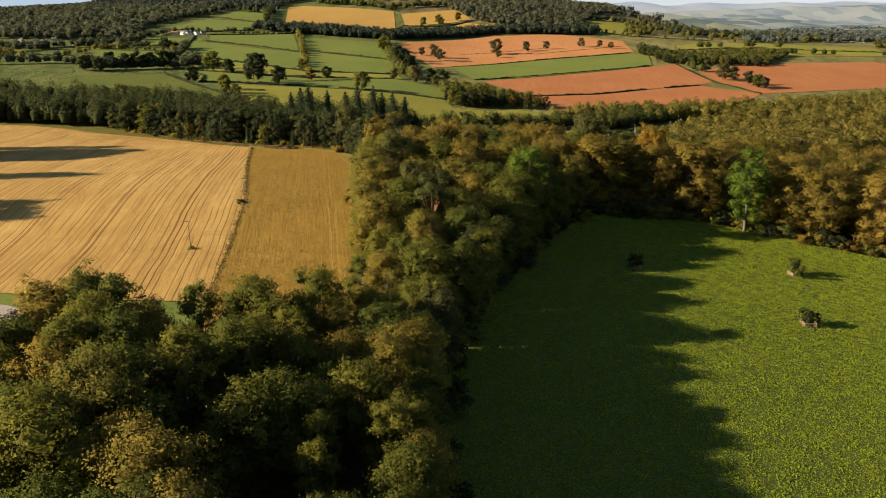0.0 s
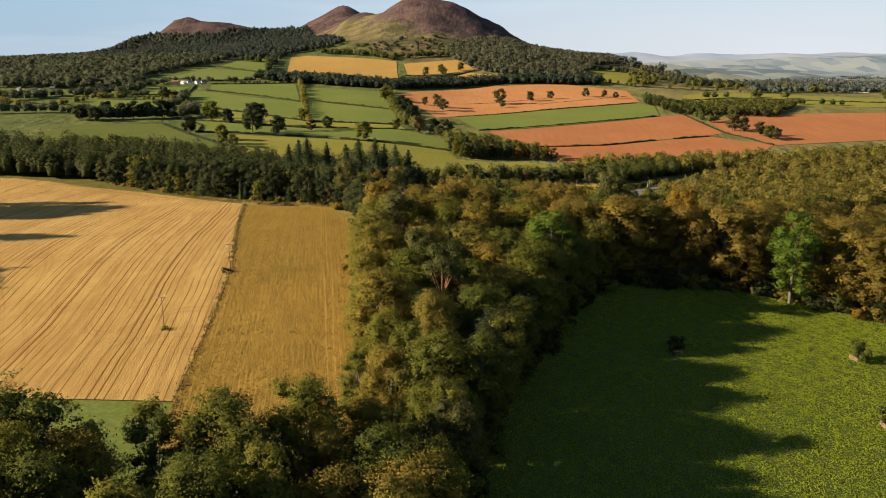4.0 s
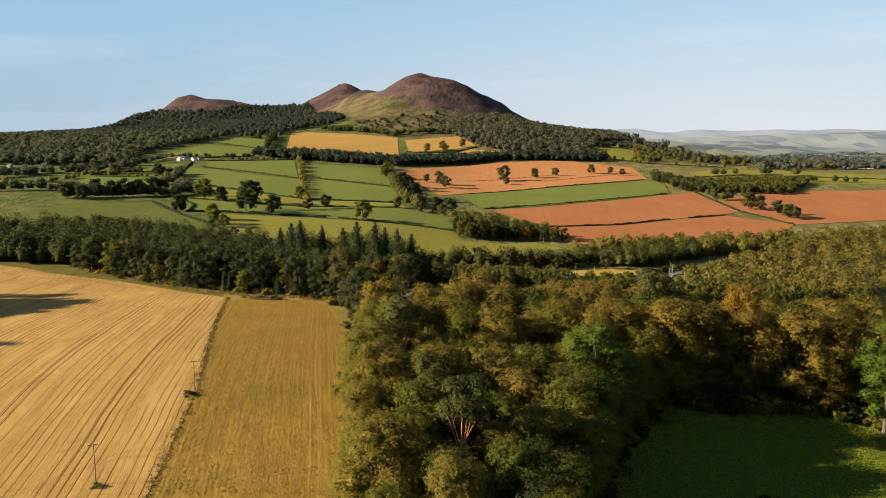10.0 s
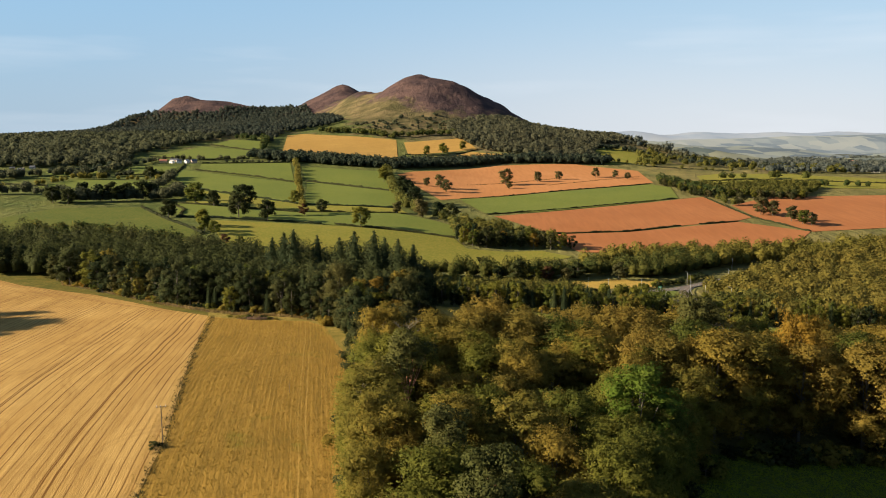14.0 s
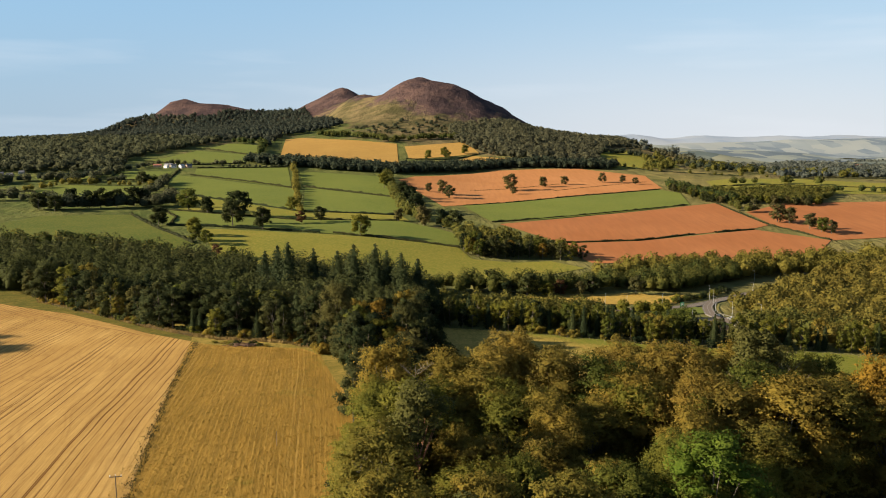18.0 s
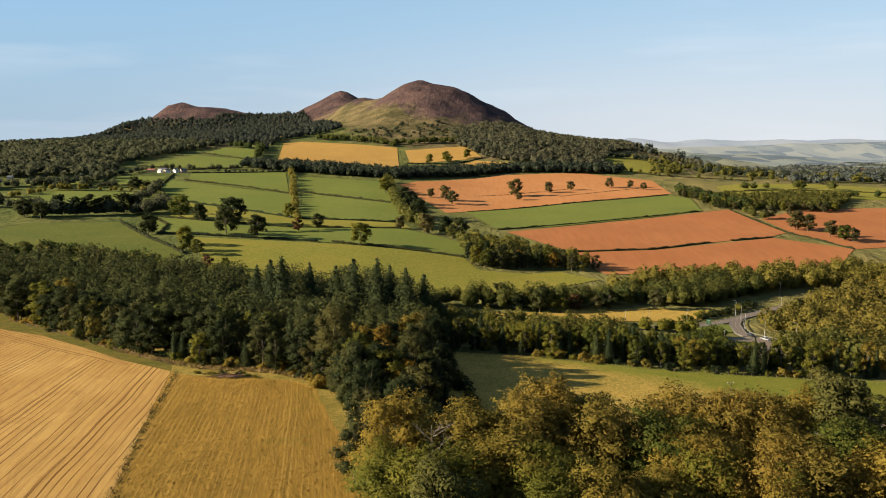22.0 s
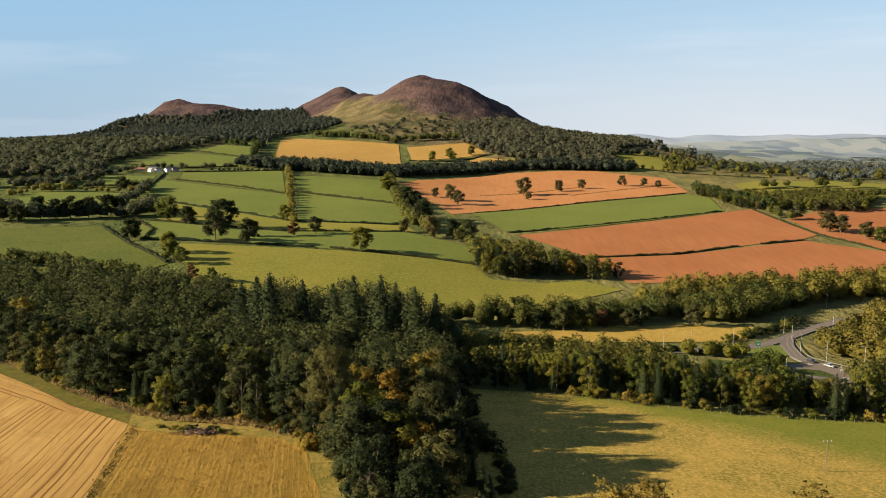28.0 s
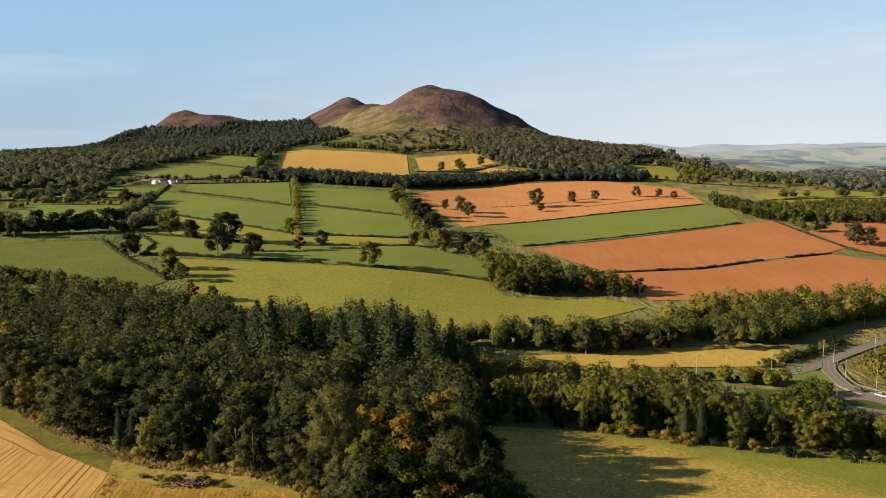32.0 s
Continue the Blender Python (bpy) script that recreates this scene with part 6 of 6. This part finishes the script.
def tree_cage(x, y, tall, kind, turn):
    ob = thing("tree_guard", x, y, "square timber guard round a young tree", "tree guard", "guards in the pasture", turn)
    for sx in (-1.6, 1.6):
        for sy in (-1.6, 1.6):
            part("post", box_bm(0.14, 0.14, 1.6, sx, sy, 0.6), M_RAIL, ob)
    for h in (0.35, 0.75, 1.15):
        for s in (-1.6, 1.6):
            part("rail", box_bm(3.3, 0.06, 0.16, 0, s, h + 0.3), M_RAIL, ob)
            part("rail", box_bm(0.06, 3.3, 0.16, s, 0, h + 0.3), M_RAIL, ob)
    plant(kind, x, y, tall, 0.78, "young trees in the pasture")
    return ob


KINDS["sapling"] = Kind("young_tree", "young dark-leaved tree inside a timber guard", with_leaves(bush_forms, L_DARK))
KINDS["bronzesapling"] = Kind("young_tree", "thin bronze-leaved young tree inside a timber guard", with_leaves(bush_forms, L_GREEN))
tree_cage(129, 230, 6.0, "bronzesapling", 8)
tree_cage(114, 189, 5.0, "sapling", -4)
tree_cage(75, 226, 5.0, "sapling", 5)

# brash and logs at the stubble's top corner
M_LOG = plain("weathered_cut_wood", (0.09, 0.05, 0.032), (0.17, 0.10, 0.065), 1.2, 0.9, 0.02)
log_me = []
for k in range(3):
    bm = bmesh.new()
    tube(bm, (-0.7 - 0.25 * k, 0, 0), (0.8 + 0.3 * k, 0.1, 0), 0.2 + 0.04 * k, 0.2 + 0.03 * k, 9)
    me = bpy.data.meshes.new("log")
    bm.to_mesh(me)
    bm.free()
    me.materials.append(M_LOG)
    log_me.append(me)
pile = thing("log_pile", -74, 413, "untidy heap of reddish cut logs and brash", "log pile")
pile_rng = random.Random(5)
for k in range(110):
    o = new("log", log_me[k % 3])
    o.scale = (0.75, 0.42, 0.42)
    o.parent = pile
    o.location = (pile_rng.gauss(0, 2.6), pile_rng.gauss(0, 1.0), 0.40 + abs(pile_rng.gauss(0, 0.40)))
    o.rotation_euler = (0, pile_rng.gauss(0, 0.15), pile_rng.gauss(0.2, 1.0))
for x, y, tall, sort in ((-80, 415, 1.6, "bush"), (-83, 417, 1.3, "bronzebush"), (-77.5, 415.5, 1.8, "darkbush"), (-69, 413.5, 1.5, "bush"), (-66, 412.5, 1.1, "bronzebush"), (-87, 418, 1.2, "bush"), (-72, 415, 1.9, "darkbush")):
    plant(sort, x, y, tall, 1.5, "shrubs at the wood edge")


# ---- buildings ----
def house(name, x, y, w, d, eaves, rise, wall, roof, turn, label, group="", windows=3, chimney=True, category="house"):
    """A gabled building with walls, two roof slopes, openings and a chimney."""
    ob = thing(name, x, y, label, category, group, turn)
    bm = bmesh.new()
    b = [bm.verts.new((sx * w / 2, sy * d / 2, -1.0)) for sx, sy in ((-1, -1), (1, -1), (1, 1), (-1, 1))]
    t = [bm.verts.new((sx * w / 2, sy * d / 2, eaves)) for sx, sy in ((-1, -1), (1, -1), (1, 1), (-1, 1))]
    g = [bm.verts.new((sx * w / 2, 0, eaves + rise)) for sx in (-1, 1)]
    bm.faces.new((b[0], b[1], t[1], t[0]))
    bm.faces.new((b[2], b[3], t[3], t[2]))
    bm.faces.new((b[1], b[2], t[2], g[1], t[1]))
    bm.faces.new((b[3], b[0], t[0], g[0], t[3]))
    part("wall", bm, wall, ob)
    slope, ln = math.atan2(rise, d / 2), math.hypot(rise, d / 2) + 0.4
    for s in (-1, 1):
        bm = bmesh.new()
        m = Matrix.Translation((0, s * (d / 4 + 0.12), eaves + rise / 2 + 0.05)) @ Matrix.Rotation(-s * slope, 4, "X") @ Matrix.Diagonal((w + 0.6, ln, 0.14, 1))
        bmesh.ops.create_cube(bm, size=1, matrix=m)
        part("roof", bm, roof, ob)
    for k in range(windows):
        wx = -w / 2 + w * (k + 0.5) / windows
        win = part("window", box_bm(1.1, 0.16, 1.3, wx, -d / 2, eaves - 1.1), M_WHITE, ob)
        part("pane", box_bm(0.9, 0.2, 1.1, wx, -d / 2, eaves - 1.1), M_GLASS, win)
    if chimney:
        part("chimney", box_bm(0.7, 0.5, 1.6, w / 2 - 0.5, 0, eaves + rise + 0.4), wall, ob)
    return ob


FARM = "buildings of the farm"
house("farmhouse", -392, 1236, 7, 5, 3.4, 2.0, M_WHITE, M_SLATE, 30, "white farmhouse with a slate roof", FARM, 3)
house("barn", -402, 1234, 6, 5, 2.8, 1.8, M_WHITE, M_GREYCLAD, -24, "small white farm shed with a grey roof", FARM, 0, False, "barn")
house("barn", -381, 1238, 7, 6, 3.2, 2.2, M_WHITE, M_GREYCLAD, 62, "white gabled farm building", FARM, 1, False, "barn")
house("barn", -371, 1240, 8, 6, 3.2, 2.6, M_STONE, M_SLATE, 40, "stone barn with a dark roof", FARM, 1, False, "barn")
house("barn", -417, 1240, 11, 6, 2.8, 1.8, M_STONE, M_TILE, 12, "low stone barn with a red roof", FARM, 0, False, "barn")
house("barn", -404, 1250, 12, 6, 3.0, 1.8, M_STONE, M_SLATE, -8, "stone barn with a slate roof", FARM, 0, False, "barn")
house("barn", 421, 712, 12, 8, 4.0, 2.6, M_WHITE, M_TILE, 20, "small white building with a red roof", "", 2, False, "barn")
town_rng = random.Random(77)
for k in range(9):
    x, y = -600 + town_rng.uniform(-50, 40), 1085 + town_rng.uniform(-45, 60)
    house("house", x, y, town_rng.uniform(6, 8), 5, 2.8, 1.8, town_rng.choice((M_STONE, M_STONE, M_GREYCLAD)), M_SLATE, town_rng.uniform(-30, 30), "village house with a pitched roof", "houses of the village", 3)
for k in range(70):
    f = town_rng.random() ** 0.7
    y = 1650 + 1500 * f
    x = y * town_rng.uniform(0.50, 0.66)
    house("house", x, y, town_rng.uniform(10, 16), 8, 5.5, 3.0, town_rng.choice((M_WHITE, M_WHITE, M_STONE)), town_rng.choice((M_SLATE, M_SLATE, M_TILE)), town_rng.uniform(-40, 40), "distant town house with a pitched roof", "houses of the town", 3)


# ---- bare and broken trees in the near wood ----
M_SNAG = plain("grey_dead_wood", (0.12, 0.10, 0.07), (0.19, 0.16, 0.12), 2.0, 0.9, 0.03)


def snag_mesh(seed, tall):
    rng = random.Random(seed)
    bm = bmesh.new()
    tube(bm, (0, 0, -1), (0.3, 0.2, tall * 0.55), 0.24, 0.13, 7)
    tube(bm, (0.3, 0.2, tall * 0.55), (-0.2, 0.4, tall), 0.13, 0.03, 6)
    for k in range(16):
        z = tall * rng.uniform(0.5, 0.95)
        a, reach = rng.uniform(0, 6.28), (tall - z) * 0.35 + rng.uniform(1.5, 3.5)
        tip = Vector((reach * math.cos(a), reach * math.sin(a), min(tall * 1.04, z + reach * rng.uniform(0.4, 1.0))))
        root = Vector((0.1, 0.2, z))
        tube(bm, root, tip, 0.06, 0.018, 5)
        for j in range(7):
            p = root.lerp(tip, rng.uniform(0.35, 0.95))
            tube(bm, p, p + Vector((rng.uniform(-1.3, 1.3), rng.uniform(-1.3, 1.3), rng.uniform(0.3, 1.3))), 0.026, 0.01, 4)
    me = bpy.data.meshes.new("bare_trunk")
    bm.to_mesh(me)
    bm.free()
    me.materials.append(M_SNAG)
    return me


SNAGS = ((-12, 262, 0.82), (-6, 301, 0.98), (-8, 289, 0.95), (69, 305, 1.05), (83, 316, 1.05), (4, 237, 0.80), (-10, 275, 0.85))
snags = [snag_mesh(s, 26.0) for s in (1, 2, 3)]
for k, (x, y, s) in enumerate(SNAGS):
    ob = thing("dead_tree", x, y, "leafless pale dead tree among the autumn crowns", "tree", "dead trees of the near wood", k * 67, None, s)
    new("bare_trunk", snags[k % 3]).parent = ob
